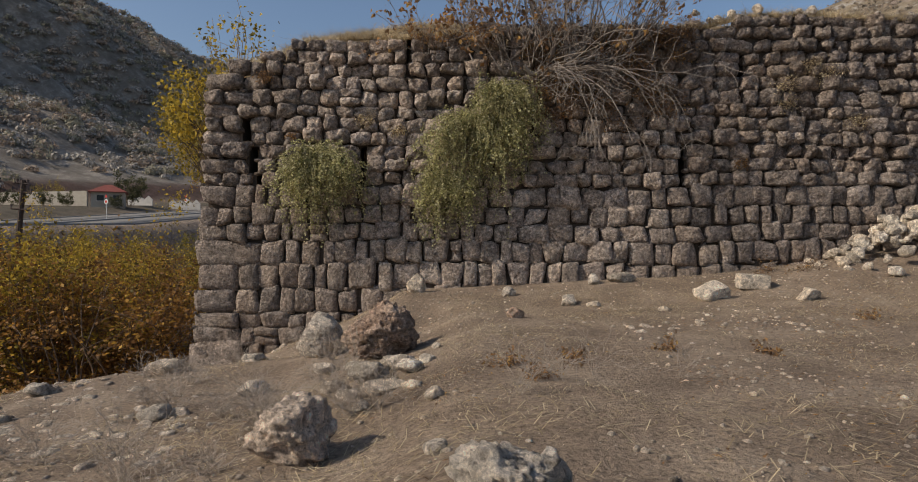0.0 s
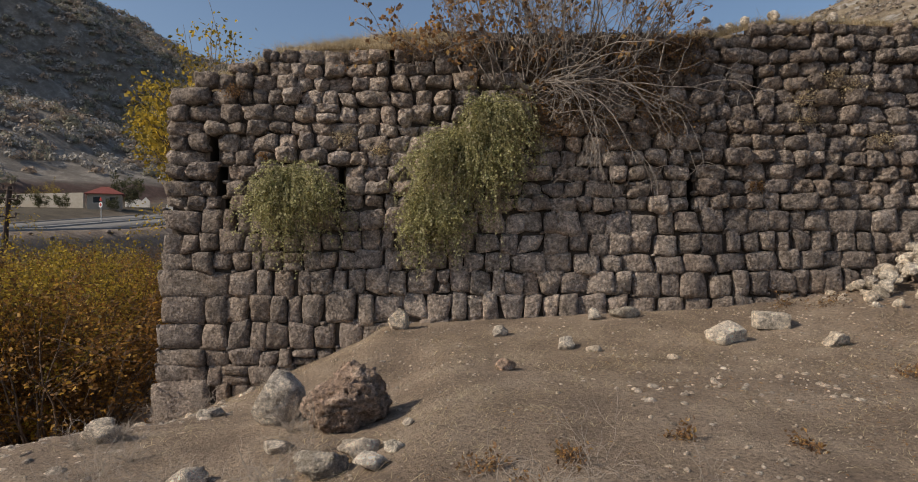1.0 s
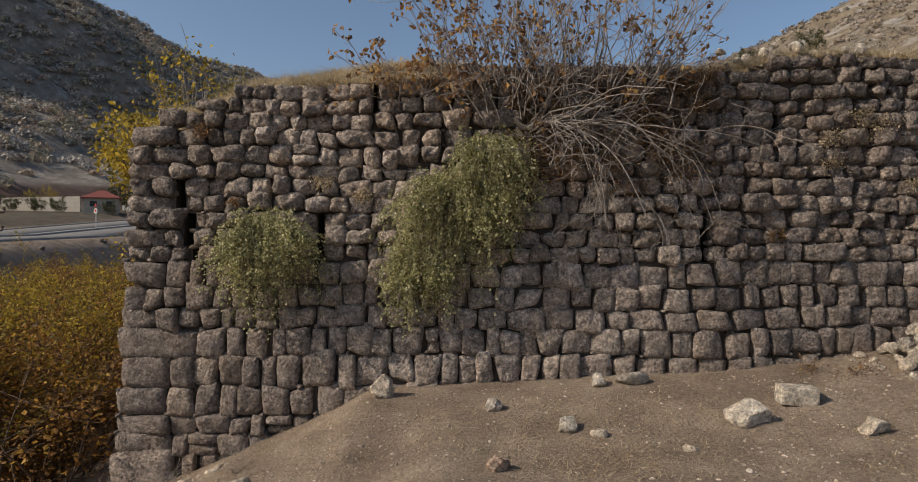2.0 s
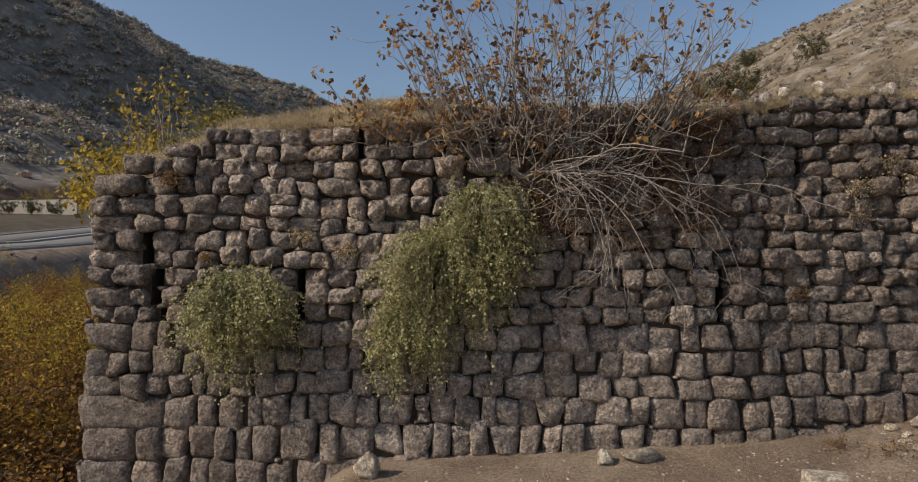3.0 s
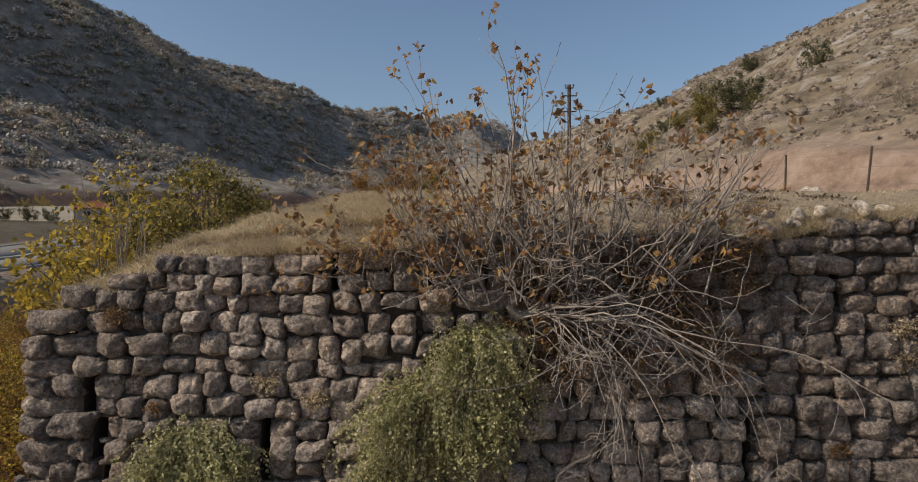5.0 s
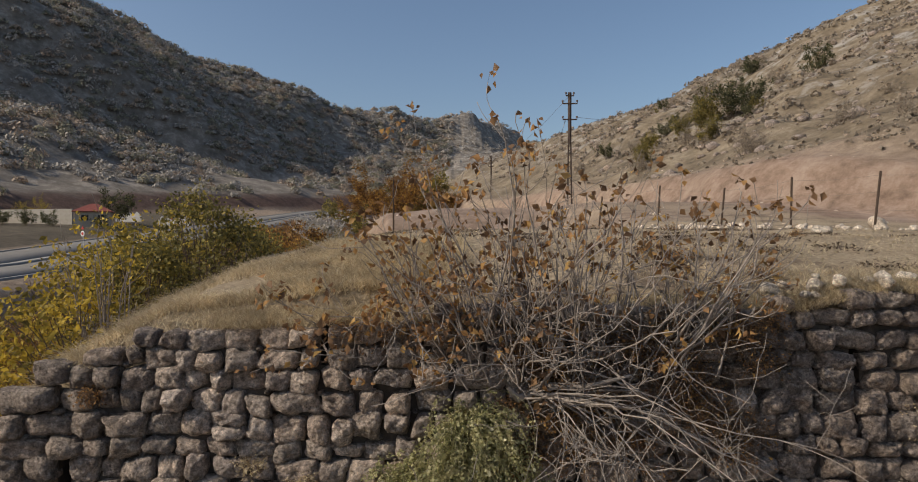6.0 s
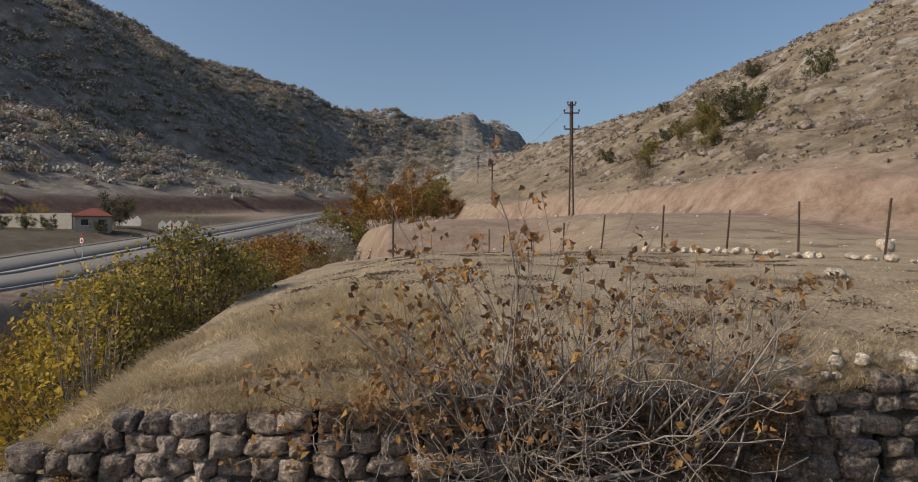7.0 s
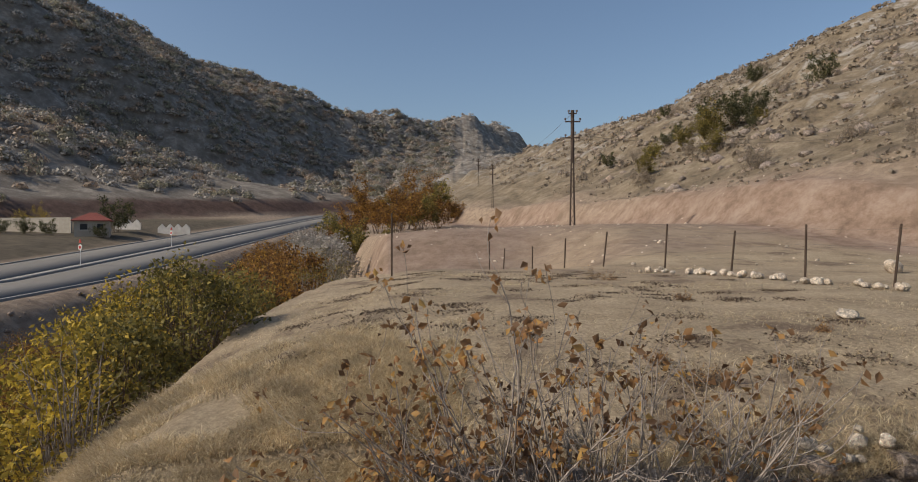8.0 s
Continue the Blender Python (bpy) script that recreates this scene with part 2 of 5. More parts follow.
def road_edge(y):
    """x of the road's edge on the creek side."""
    return -30.0 - 0.035 * (y - 60) + 0.0012 * np.maximum(y - 170, 0) ** 2 * 0.4


def low_side(x, y):
    """The yard before the wall, the slope beside it, the creek, the road and the hill beyond."""
    yard = -0.10 + 0.34 * smooth01((x - 4) / 4) * smooth01((y - 6.5) / 3) + 0.16 * smooth01((y - 7.6) / 1.8) + 0.04 * np.clip(x - 3, 0, 30)*smooth01((y-4)/4)
    yard = yard - 0.10 * smooth01((3 - y) / 4)
    yard = yard + smooth01((y - 6.5) / 3) * line(x, [-1, 2, 3.3, 4.6, 5.5, 8], [-0.06, 0.06, 0.13, 0.19, 0.23, 0.1])
    yard = yard - 0.22 * smooth01((0.15 - x) / 0.9) * smooth01((8.9 - y) / 1.6) * smooth01((y - 0.5) / 2) * smooth01((x + 3.6) / 2.2)
    out = np.maximum(-0.75 - x, 0)
    steep = 0.18 + 0.27 * smooth01((y - 6.3) / 3.2)
    bank = yard - steep * out * smooth01(out / 0.6 + 0.25) - 0.14 * np.maximum(out - 7, 0)
    creek = valley_road(y) - 5.6
    low = np.maximum(bank, creek)
    re = road_edge(y)
    up = smooth01((re + 7.5 - x) / 7.0)
    low = low * (1 - up) + valley_road(y) * up
    beyond = smooth01((re - 21 - x) / 5.0)
    low = low + beyond * (0.9 + 0.012 * np.maximum(re - 26 - x, 0))
    s = -0.9 * (x + 92) + 0.434 * (y - 145)
    return low, s


def high_side(x, y):
    """The terrace behind the wall and the ground up to the foot of the far bank."""
    a = line(y, [9, 10.2, 11.5, 13, 16, 24, 29, 33, 37, 40, 43, 46, 60, 80, 104, 200, 420], [4.15, 4.22, 4.5, 4.78, 4.93, 5.0, 4.95, 4.2, 4.0, 4.7, 6.1, 6.75, 7.0, 7.3, 7.9, 13, 20])
    b = line(y, [9, 10.2, 11.5, 13, 16, 22, 27, 34, 41, 44, 60, 104, 200, 420], [4.3, 4.4, 4.6, 4.8, 4.9, 5.0, 5.1, 5.7, 6.75, 7.05, 7.2, 8.2, 13, 20])
    k = smooth01((x - 3 - 0.02 * y) / 6)
    z = a * (1 - k) + b * k
    left = np.maximum(0.2 - x, 0)
    z = z - 0.26 * left * smooth01(left / 2.6) * line(y, [10, 14, 22, 30], [0.32, 0.6, 0.5, 0.3]) - 0.45 * np.maximum(-2.5 - x, 0) * line(y, [10, 14, 18], [1, 0.6, 0])
    return z


def land(x, y):
    x, y = np.asarray(x, float), np.asarray(y, float)
    p = np.stack([x, y], -1)
    low, s_left = low_side(x, y)
    high = high_side(x, y)
    edge = line(y, [9, 10, 16, 22, 29, 38, 45, 60, 104, 200, 420], [-3.95, -3.95, -4.0, -4.2, -4.0, -3.2, -4.0, -6.5, -15, -27, -40])
    width = line(y, [9, 15, 20, 30, 45, 60, 200], [0.25, 0.3, 2.5, 4.0, 3.2, 5.0, 10])
    m = smooth01((x - edge + width) / width) * smooth01((y - 10.12) / 0.25)
    z = low * (1 - m) + high * m
    # hillside across the road
    rough = fbm(p, 1 / 90, 4, 3.0)
    t = np.clip(s_left, 0, None)
    top = line(y, [200, 330, 420, 520, 700], [200, 192, 150, 96, 55])
    hill_l = np.where(t < 6, t * 0.75, 4.5 + 0.20 * (np.minimum(t, 40) - 6) + 0.675 * np.clip(t - 40, 0, top - 40)) - 0.35 * np.maximum(t - top, 0)
    # a gentler spur at the foot, steep above it, and a gully between the spurs
    spur = line(y, [120, 170, 220, 260, 300, 345, 420], [112, 98, 76, 52, 30, 60, 70]) + 14 * vnoise(p, 1 / 45, 21)
    hill_l = hill_l - 0.40 * np.clip(t - 40, 0, 400) * (1 - smooth01((t - spur) / 62)) * smooth01((470 - y) / 90) * smooth01((top - t) / 30)
    gully = np.clip(1 - np.abs(y - (318 - 0.62 * t)) / (12 + 0.16 * t), 0, 1)
    hill_l = hill_l - smooth01(gully) * smooth01(t / 25) * (6 + 0.10 * t) * smooth01((top - t) / 40)
    hill_l = hill_l + smooth01(t / 80) * rough * 11 + smooth01(t / 20) * fbm(p, 1 / 14, 3, 5.0) * 1.2
    z = z + np.where(s_left > 0, np.maximum(hill_l, -20), 0)
    # hillside with the cut bank
    s = 0.969 * (x - 22) + 0.246 * (y - 35) + 2.0 * vnoise(p, 1 / 13, 8)
    t = np.clip(s, 0, None)
    slope = line(y, [0, 120, 180, 320], [0.44, 0.412, 0.345, 0.29])
    hill_r = 2.8 * smooth01(t / 2.6) + 0.8 * smooth01((t - 24 - 5 * vnoise(p, 1 / 17, 31)) / 2.5) + 1.3 * smooth01((t - 44 - 6 * vnoise(p, 1 / 23, 32)) / 3) + slope * np.clip(t - 4, 0, 108) - 0.3 * np.maximum(t - 112, 0)
    hill_r = hill_r + smooth01(t / 50) * rough * 4 + smooth01(t / 8) * fbm(p, 1 / 9, 4, 2.0) * 1.1
    z = z + np.where((s > 0) & (y > 14), hill_r, 0) * smooth01((y - 14) / 14)
    # head of the valley
    across = np.clip(x / np.maximum(y, 1), -0.3, 0.5)
    z = z + (48 - 50 * np.clip(across - 0.05, 0, 0.4)) * smooth01((y - 390) / 380) + smooth01((y - 330) / 200) * fbm(p, 1 / 120, 4, 9.0) * 4
    # behind the camera the yard goes on
    near = smooth01((60 - np.abs(y - 10)) / 50) * smooth01((26 - np.abs(x)) / 10)
    z = z + near * (fbm(p, 0.9, 3, 1.0) * 0.035 + fbm(p, 5.0, 2, 4.0) * 0.011)
    return z


def spaced(parts):
    out = []
    for a, b, step in parts:
        out.append(np.arange(a, b, step))
    return np.concatenate(out)


def growing(start, stop, first, rate):
    out, v, d = [], start, first
    while v < stop:
        out.append(v)
        d *= rate
        v += d
    return np.array(out + [stop])


gx = np.concatenate([-growing(9, 1800, 0.2, 1.055)[::-1], spaced([(-8.93, 9, 0.09)]), growing(9, 1500, 0.2, 1.06)])
gy = np.concatenate([-growing(0, 900, 0.3, 1.25)[::-1], spaced([(0.08, 10.05, 0.09), (10.05, 10.5, 0.05), (10.5, 18, 0.1), (18, 31, 0.17)]), growing(31, 2200, 0.35, 1.035)])
GX, GY = np.meshgrid(gx, gy)
GZ = land(GX.ravel(), GY.ravel())
nx, ny = len(gx), len(gy)
gi = (np.arange(ny - 1)[:, None] * nx + np.arange(nx - 1)[None]).ravel()
ground_mesh = mesh_np("ground", np.stack([GX.ravel(), GY.ravel(), GZ], -1), np.stack([gi, gi + 1, gi + nx + 1, gi + nx], -1), smooth=True)


def zone(name, values):
    a = ground_mesh.attributes.new(name, "FLOAT", "POINT")
    a.data.foreach_set("value", values.astype(np.float32))


fx, fy = GX.ravel(), GY.ravel()
fs = 0.969 * (fx - 22) + 0.246 * (fy - 35)
fl = -0.9 * (fx + 92) + 0.434 * (fy - 145)
fp = np.stack([fx, fy], -1)
terrace_zone = smooth01((fy - 10.0) / 0.3) * smooth01((fx + 5.5) / 2) * smooth01((40 - fy) / 14 + 0.6 * vnoise(fp, 0.2)) * smooth01((24 - fx) / 8)
zone("straw", np.clip(terrace_zone + 0.45 * smooth01((fs - 6) / 10) * smooth01((70 - fs) / 50), 0, 1))
cut = smooth01((fs + 4) / 1.5) * smooth01((5.0 - fs + 3 * vnoise(fp, 0.12, 3)) / 4) * smooth01((fy - 15) / 10)
dirt_bank = smooth01((fy - 31) / 4) * smooth01((60 - fy) / 14) * smooth01((fx + 12) / 4) * (0.25 + 0.75 * smooth01((7 - fx + 3 * vnoise(fp, 0.2, 4)) / 6)) * smooth01((26 - fx) / 8)
hill = smooth01((fs - 3) / 6) * smooth01((fy - 14) / 14)
zone("slope", hill)
zone("red", np.clip(cut + 0.8 * dirt_bank, 0, 1))
garden = smooth01((road_edge(fy) - 20 - fx) / 2) * smooth01((1 - fl) / 3) * smooth01((190 - fy) / 30)
zone("garden", garden)
zone("foot", smooth01((fl + 1) / 2) * smooth01((10 - fl) / 4) * smooth01((330 - fy) / 60))
zone("scrubland", np.clip(smooth01((fl + 2) / 10) + smooth01((fy - 300) / 100), 0, 1))
zone("rocky", np.clip(smooth01((fs - 8) / 30) + 0.4 * smooth01((fl - 2) / 30), 0, 1))


def ground_build(nodes, links, bsdf):
    def attr(n):
        a = nodes.new("ShaderNodeAttribute")
        a.attribute_name = n
        return a.outputs["Fac"]
    soil_n = tex(nodes, links, "ShaderNodeTexNoise", 1.3, "World", 6, 0.62)
    soil = ramp(nodes, links, soil_n.outputs["Fac"], [(0.3, (0.19, 0.142, 0.104)), (0.5, (0.285, 0.218, 0.160)), (0.68, (0.385, 0.305, 0.228))])
    speck = tex(nodes, links, "ShaderNodeTexNoise", 30, "World", 5, 0.75)
    sp = ramp(nodes, links, speck.outputs["Fac"], [(0.34, (0.38, 0.36, 0.34)), (0.47, (0.95, 0.95, 0.95)), (0.60, (1.3, 1.28, 1.25)), (0.68, (1.9, 1.86, 1.8))])
    soil = mix(nodes, links, 0.8, soil, sp, "MULTIPLY")
    straw_n = tex(nodes, links, "ShaderNodeTexNoise", 0.55, "World", 7, 0.7)
    straw = ramp(nodes, links, straw_n.outputs["Fac"], [(0.36, (0.19, 0.14, 0.10)), (0.44, (0.33, 0.26, 0.175)), (0.62, (0.42, 0.335, 0.23))])
    blade = tex(nodes, links, "ShaderNodeTexNoise", 16, "World", 5, 0.75)
    bl = ramp(nodes, links, blade.outputs["Fac"], [(0.32, (0.5, 0.48, 0.45)), (0.5, (1.0, 1.0, 1.0)), (0.66, (1.5, 1.5, 1.47))])
    straw = mix(nodes, links, 0.75, straw, bl, "MULTIPLY")
    red_n = tex(nodes, links, "ShaderNodeTexNoise", 0.5, "World", 10, 0.78)
    red = ramp(nodes, links, red_n.outputs["Fac"], [(0.36, (0.165, 0.115, 0.083)), (0.48, (0.27, 0.19, 0.142)), (0.62, (0.36, 0.275, 0.215))])
    scrub_n = tex(nodes, links, "ShaderNodeTexNoise", 0.11, "World", 9, 0.8)
    scrub = ramp(nodes, links, scrub_n.outputs["Fac"], [(0.36, (0.12, 0.104, 0.086)), (0.5, (0.20, 0.173, 0.142)), (0.64, (0.33, 0.287, 0.237))])
    rock_n = tex(nodes, links, "ShaderNodeTexNoise", 0.22, "World", 9, 0.78)
    rock_f = ramp(nodes, links, rock_n.outputs["Fac"], [(0.52, (0, 0, 0)), (0.6, (0.85, 0.85, 0.85))])
    col = mix(nodes, links, attr("straw"), soil, straw)
    slope_n = tex(nodes, links, "ShaderNodeTexNoise", 0.3, "World", 10, 0.8)
    slope_c = ramp(nodes, links, slope_n.outputs["Fac"], [(0.38, (0.10, 0.08, 0.056)), (0.5, (0.19, 0.15, 0.102)), (0.62, (0.29, 0.24, 0.172))])
    col = mix(nodes, links, attr("slope"), col, slope_c)
    col = mix(nodes, links, attr("red"), col, red)
    col = mix(nodes, links, attr("scrubland"), col, scrub)
    garden_c = ramp(nodes, links, red_n.outputs["Fac"], [(0.35, (0.06, 0.052, 0.036)), (0.6, (0.13, 0.105, 0.075))])
    col = mix(nodes, links, attr("garden"), col, garden_c)
    foot_c = ramp(nodes, links, red_n.outputs["Fac"], [(0.35, (0.07, 0.042, 0.032)), (0.65, (0.16, 0.1, 0.075))])
    col = mix(nodes, links, attr("foot"), col, foot_c)
    rf = nodes.new("ShaderNodeMath")
    rf.operation = "MULTIPLY"
    links.new(attr("rocky"), rf.inputs[0])
    links.new(rock_f, rf.inputs[1])
    col = mix(nodes, links, rf.outputs[0], col, (0.36, 0.34, 0.31))
    links.new(col, bsdf.inputs["Base Color"])
    h = nodes.new("ShaderNodeMath")
    h.operation = "MULTIPLY_ADD"
    links.new(soil_n.outputs["Fac"], h.inputs[0])
    h.inputs[1].default_value = 2.0
    links.new(speck.outputs["Fac"], h.inputs[2])
    bumped(nodes, links, bsdf, h.outputs[0], 0.9, 0.05)


GROUND = material("dry_earth", ground_build, 0.97)
ground_mesh.materials.append(GROUND)
ground = tagged(new("ground", ground_mesh), "bare brown earth, dry grass terrace and scrubby valley slopes", "ground", kind="structure")


def at(x, y):
    return float(land(np.array([x]), np.array([y]))[0])


# ---- the wall ----
COURSES = [-1.95, -1.65, -1.32, -0.83, -0.56, -0.33, 0.02, 0.40, 0.74, 1.00, 1.28, 1.59, 1.80, 2.01, 2.23, 2.44, 2.67, 2.85, 3.10, 3.33, 3.54, 3.73, 3.93, 4.12, 4.30]
SLITS = [(-1.49, 0.10, 1.59, 2.23), (3.47, 0.09, 1.59, 2.23), (-0.79, 0.07, 3.54, 3.93), (4.42, 0.10, 3.33, 3.73), (-3.32, 0.13, 2.23, 2.67), (-3.20, 0.15, 1.80, 2.23), (-3.10, 0.11, 1.59, 1.80)]
WALL_END = 9.4


def wall_left(z):
    return -4.10 + (z + 1.41) * 0.036


def wall_face(z):
    return 9.69 + 0.052 * z


def wall_top(x):
    return line(x, [-4.2, -3.55, -3.5, -2.95, -2.9, -2.55, -2.5, 0, 3.9, 4.6, 5.6, 10], [3.34, 3.34, 3.56, 3.56, 3.75, 3.75, 3.95, 4.02, 4.14, 4.32, 4.32, 4.14])


def stone_shape(rng, w, h, depth=0.16, bulge=0.05, rough=0.012, nu=11, nv=10, corner=0.16):
    """A roughly squared, weathered block: its face towards -y, centred on the origin, its tail back into the wall."""
    u, v = np.meshgrid(np.linspace(-1, 1, nu), np.linspace(-1, 1, nv))
    u, v = u.ravel(), v.ravel()
    c1, c2 = rng.uniform(0.5, 1.3, 2) * corner
    x = u * w / 2 * (1 - c1 * np.abs(v) ** 3)
    z = v * h / 2 * (1 - c2 * np.abs(u) ** 3)
    j = rng.normal(0, 0.045, 8) * min(w, h)
    x = x + (j[0] * (1 - u) * (1 - v) + j[1] * (1 + u) * (1 - v) + j[2] * (1 - u) * (1 + v) + j[3] * (1 + u) * (1 + v)) / 2
    z = z + (j[4] * (1 - u) * (1 - v) + j[5] * (1 + u) * (1 - v) + j[6] * (1 - u) * (1 + v) + j[7] * (1 + u) * (1 + v)) / 2
    edge = np.clip(1 - np.maximum(np.abs(u), np.abs(v)), 0, 1)
    y = -bulge * (1 - np.abs(u) ** 2.6) * (1 - np.abs(v) ** 2.6) - 0.03 * np.minimum(edge * 7, 1)
    y = y + rng.normal(0, 0.10) * x + rng.normal(0, 0.08) * z
    p = np.stack([x, y, z], -1)
    seed = rng.uniform(0, 90)
    y = y + vnoise(p, 6, seed) * rough * 1.6 + vnoise(p, 15, seed) * rough * 1.1 + vnoise(p, 34, seed) * rough * 1.0
    x = x + vnoise(p, 11, seed + 3) * rough * 1.1
    z = z + vnoise(p, 11, seed + 5) * rough * 1.1
    front = np.stack([x, y, z], -1)
    grid = np.arange(nu * nv).reshape(nv, nu)
    rim = np.concatenate([grid[0], grid[1:, -1], grid[-1, -2::-1], grid[-2:0:-1, 0]])
    back = front[rim] * [0.95, 0, 0.95] + [0, depth, 0]
    q = np.stack([grid[:-1, :-1], grid[:-1, 1:], grid[1:, 1:], grid[1:, :-1]], -1).reshape(-1, 4)
    n, k = len(front), np.arange(len(rim))
    k2 = (k + 1) % len(rim)
    skirt = np.stack([rim[k2], rim[k], n + k, n + k2], -1)
    return np.concatenate([front, back]), np.concatenate([q, skirt])


wall = tagged(new("wall_north"), "high ruined rubble wall of coursed weathered limestone blocks", "wall", kind="structure")
core_xs = sorted({-3.9, WALL_END, *[a for s in SLITS for a in (s[0] - s[1] / 2, s[0] + s[1] / 2)], *np.arange(-3.5, WALL_END, 0.5)})
core_zs = sorted({-2.4, 4.0, *[a for s in SLITS for a in s[2:]], -1.0, 0.0, 1.0})
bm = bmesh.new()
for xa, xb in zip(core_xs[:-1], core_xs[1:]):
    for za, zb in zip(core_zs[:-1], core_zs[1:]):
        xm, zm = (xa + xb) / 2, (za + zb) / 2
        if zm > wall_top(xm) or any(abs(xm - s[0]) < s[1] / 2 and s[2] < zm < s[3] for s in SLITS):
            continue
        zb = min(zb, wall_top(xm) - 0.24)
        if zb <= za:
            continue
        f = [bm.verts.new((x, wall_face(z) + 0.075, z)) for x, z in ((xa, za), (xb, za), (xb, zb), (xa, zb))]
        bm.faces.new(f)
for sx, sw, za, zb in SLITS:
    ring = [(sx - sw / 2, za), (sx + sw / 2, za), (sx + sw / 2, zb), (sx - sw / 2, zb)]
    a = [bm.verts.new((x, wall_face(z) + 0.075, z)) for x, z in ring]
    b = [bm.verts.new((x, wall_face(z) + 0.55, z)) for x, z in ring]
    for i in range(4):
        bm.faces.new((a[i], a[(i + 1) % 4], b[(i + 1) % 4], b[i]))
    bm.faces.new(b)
part("core", bm, CORE, wall, "earth and mortar between the stones, darkened for joint shade")
bm = bmesh.new()
for x0, x1, y0, y1 in ((-3.78, -3.5, 9.9, 16.5),):
    bmesh.ops.create_cube(bm, size=1.0, matrix=Matrix.Translation(((x0 + x1) / 2, (y0 + y1) / 2, 0.5)) @ Matrix.Diagonal((x1 - x0, y1 - y0, 5.0, 1)))
part("return_wall", bm, STONE, wall)

rng = np.random.default_rng(11)
blocks, small = [], []
for ci, (za, zb) in enumerate(zip(COURSES[:-1], COURSES[1:])):
    zm = (za + zb) / 2
    x = wall_left(zm)
    cuts = sorted([(s[0] - s[1] / 2, s[0] + s[1] / 2) for s in SLITS if s[2] < zm < s[3]])
    first = True
    while x < WALL_END:
        lower = zm < 1.59 and x > 0.2
        if first:
            w = (0.30 if ci % 2 else 0.50) * rng.uniform(0.9, 1.2)
            if za in (-1.32, 0.40):
                w = 1.0 if za > 0 else 0.85
            if -0.9 < za < 0.2:
                w = rng.uniform(0.55, 0.75)
        elif lower:
            w = rng.uniform(0.20, 0.40) if zb - za > 0.27 else rng.uniform(0.26, 0.5)
        else:
            w = np.clip(rng.lognormal(-1.25, 0.24), 0.18, 0.52)
        nxt = [c for c in cuts if c[0] >= x - 0.01]
        jump = None
        if nxt and x + w > nxt[0][0] - 0.16:
            w, jump = nxt[0][0] - x, nxt[0][1]
        xm = x + w / 2
        sag = 0.024 * math.sin(xm * 0.9 + ci * 0.3) + 0.012 * math.sin(xm * 2.3 + ci * 0.4)
        ground_here = at(xm, 9.5)
        if zm < wall_top(xm) and zb > ground_here - 0.05 and w > 0.08:
            h = zb - za
            split = h > 0.23 and w < 0.5 and rng.random() < 0.06 and not lower
            for k in range(2 if split else 1):
                hk = h / 2 if split else h
                zc = za + hk * (k + 0.5) + sag + rng.normal(0, 0.007)
                gap = rng.uniform(0.008, 0.018)
                up = smooth01((zm - 1.3) / 0.6)
                v, f = stone_shape(rng, w - gap, hk * rng.uniform(1.02, 1.10) - gap * 0.7, bulge=0.022 + 0.03 * up * rng.uniform(0.3, 1.4), rough=0.008 + 0.012 * up, corner=0.07 + 0.06 * up * rng.uniform(0.3, 1.4))
                blocks.append((xm, zc, v, f, rng.normal(0, 0.016 + 0.018 * up)))
        elif 0.02 < zm - wall_top(xm) < 0.5 and xm > 3.4 and rng.random() < 0.6:
            v, f = stone_shape(rng, w * 0.7, 0.16, bulge=0.06, corner=0.25)
            blocks.append((xm, zm - 0.08, v, f, 0.05))
        # chinking stones in the joints
        if rng.random() < 0.55 and zm < wall_top(xm) - 0.1 and zm > ground_here:
            s = rng.uniform(0.03, 0.07)
            v, f = stone_shape(rng, s * rng.uniform(1, 1.8), s, 0.05, 0.02, 0.006, 4, 4)
            small.append((v + [x, wall_face(za) + 0.02, za + sag + rng.normal(0, 0.02)], f))
        first = False
        x = jump if jump is not None else x + w
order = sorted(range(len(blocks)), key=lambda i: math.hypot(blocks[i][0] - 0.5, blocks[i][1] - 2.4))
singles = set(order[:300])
rest = []
for i, (bx, bz, v, f, off) in enumerate(blocks):
    place = [bx, wall_face(bz) + off, bz]
    if i in singles:
        ob = part("stone", mesh_np("stone", v, f, STONE, True), None, wall)
        ob.location = place
    else:
        rest.append((v + place, f))
# The dimmed limestone stands for weaker sun on the outer blocks.
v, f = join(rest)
tagged(part("outer_stones", mesh_np("outer_stones", v, f, STONE_JOINED_DIM, True), None, wall), kind="stuff")
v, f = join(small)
tagged(part("chinking_stones", mesh_np("chinking_stones", v, f, STONE_JOINED_DIM, True), None, wall), kind="stuff")


# ---- plants ----
def grow(rng, start, way, length, radius, steps=9, bend=(0, 0, 0.06), wander=0.12):
    """One wandering shoot as a list of (point, radius)."""
    p, d = np.array(start, float), np.array(way, float)
    d /= np.linalg.norm(d)
    out = []
    for i in range(steps):
        out.append((p.copy(), max(radius * (1 - 0.75 * i / (steps - 1)), min(radius, 0.0042))))
        d = d + np.array(bend) + rng.normal(0, wander, 3)
        d /= np.linalg.norm(d)
        p = p + d * length / (steps - 1)
    return out


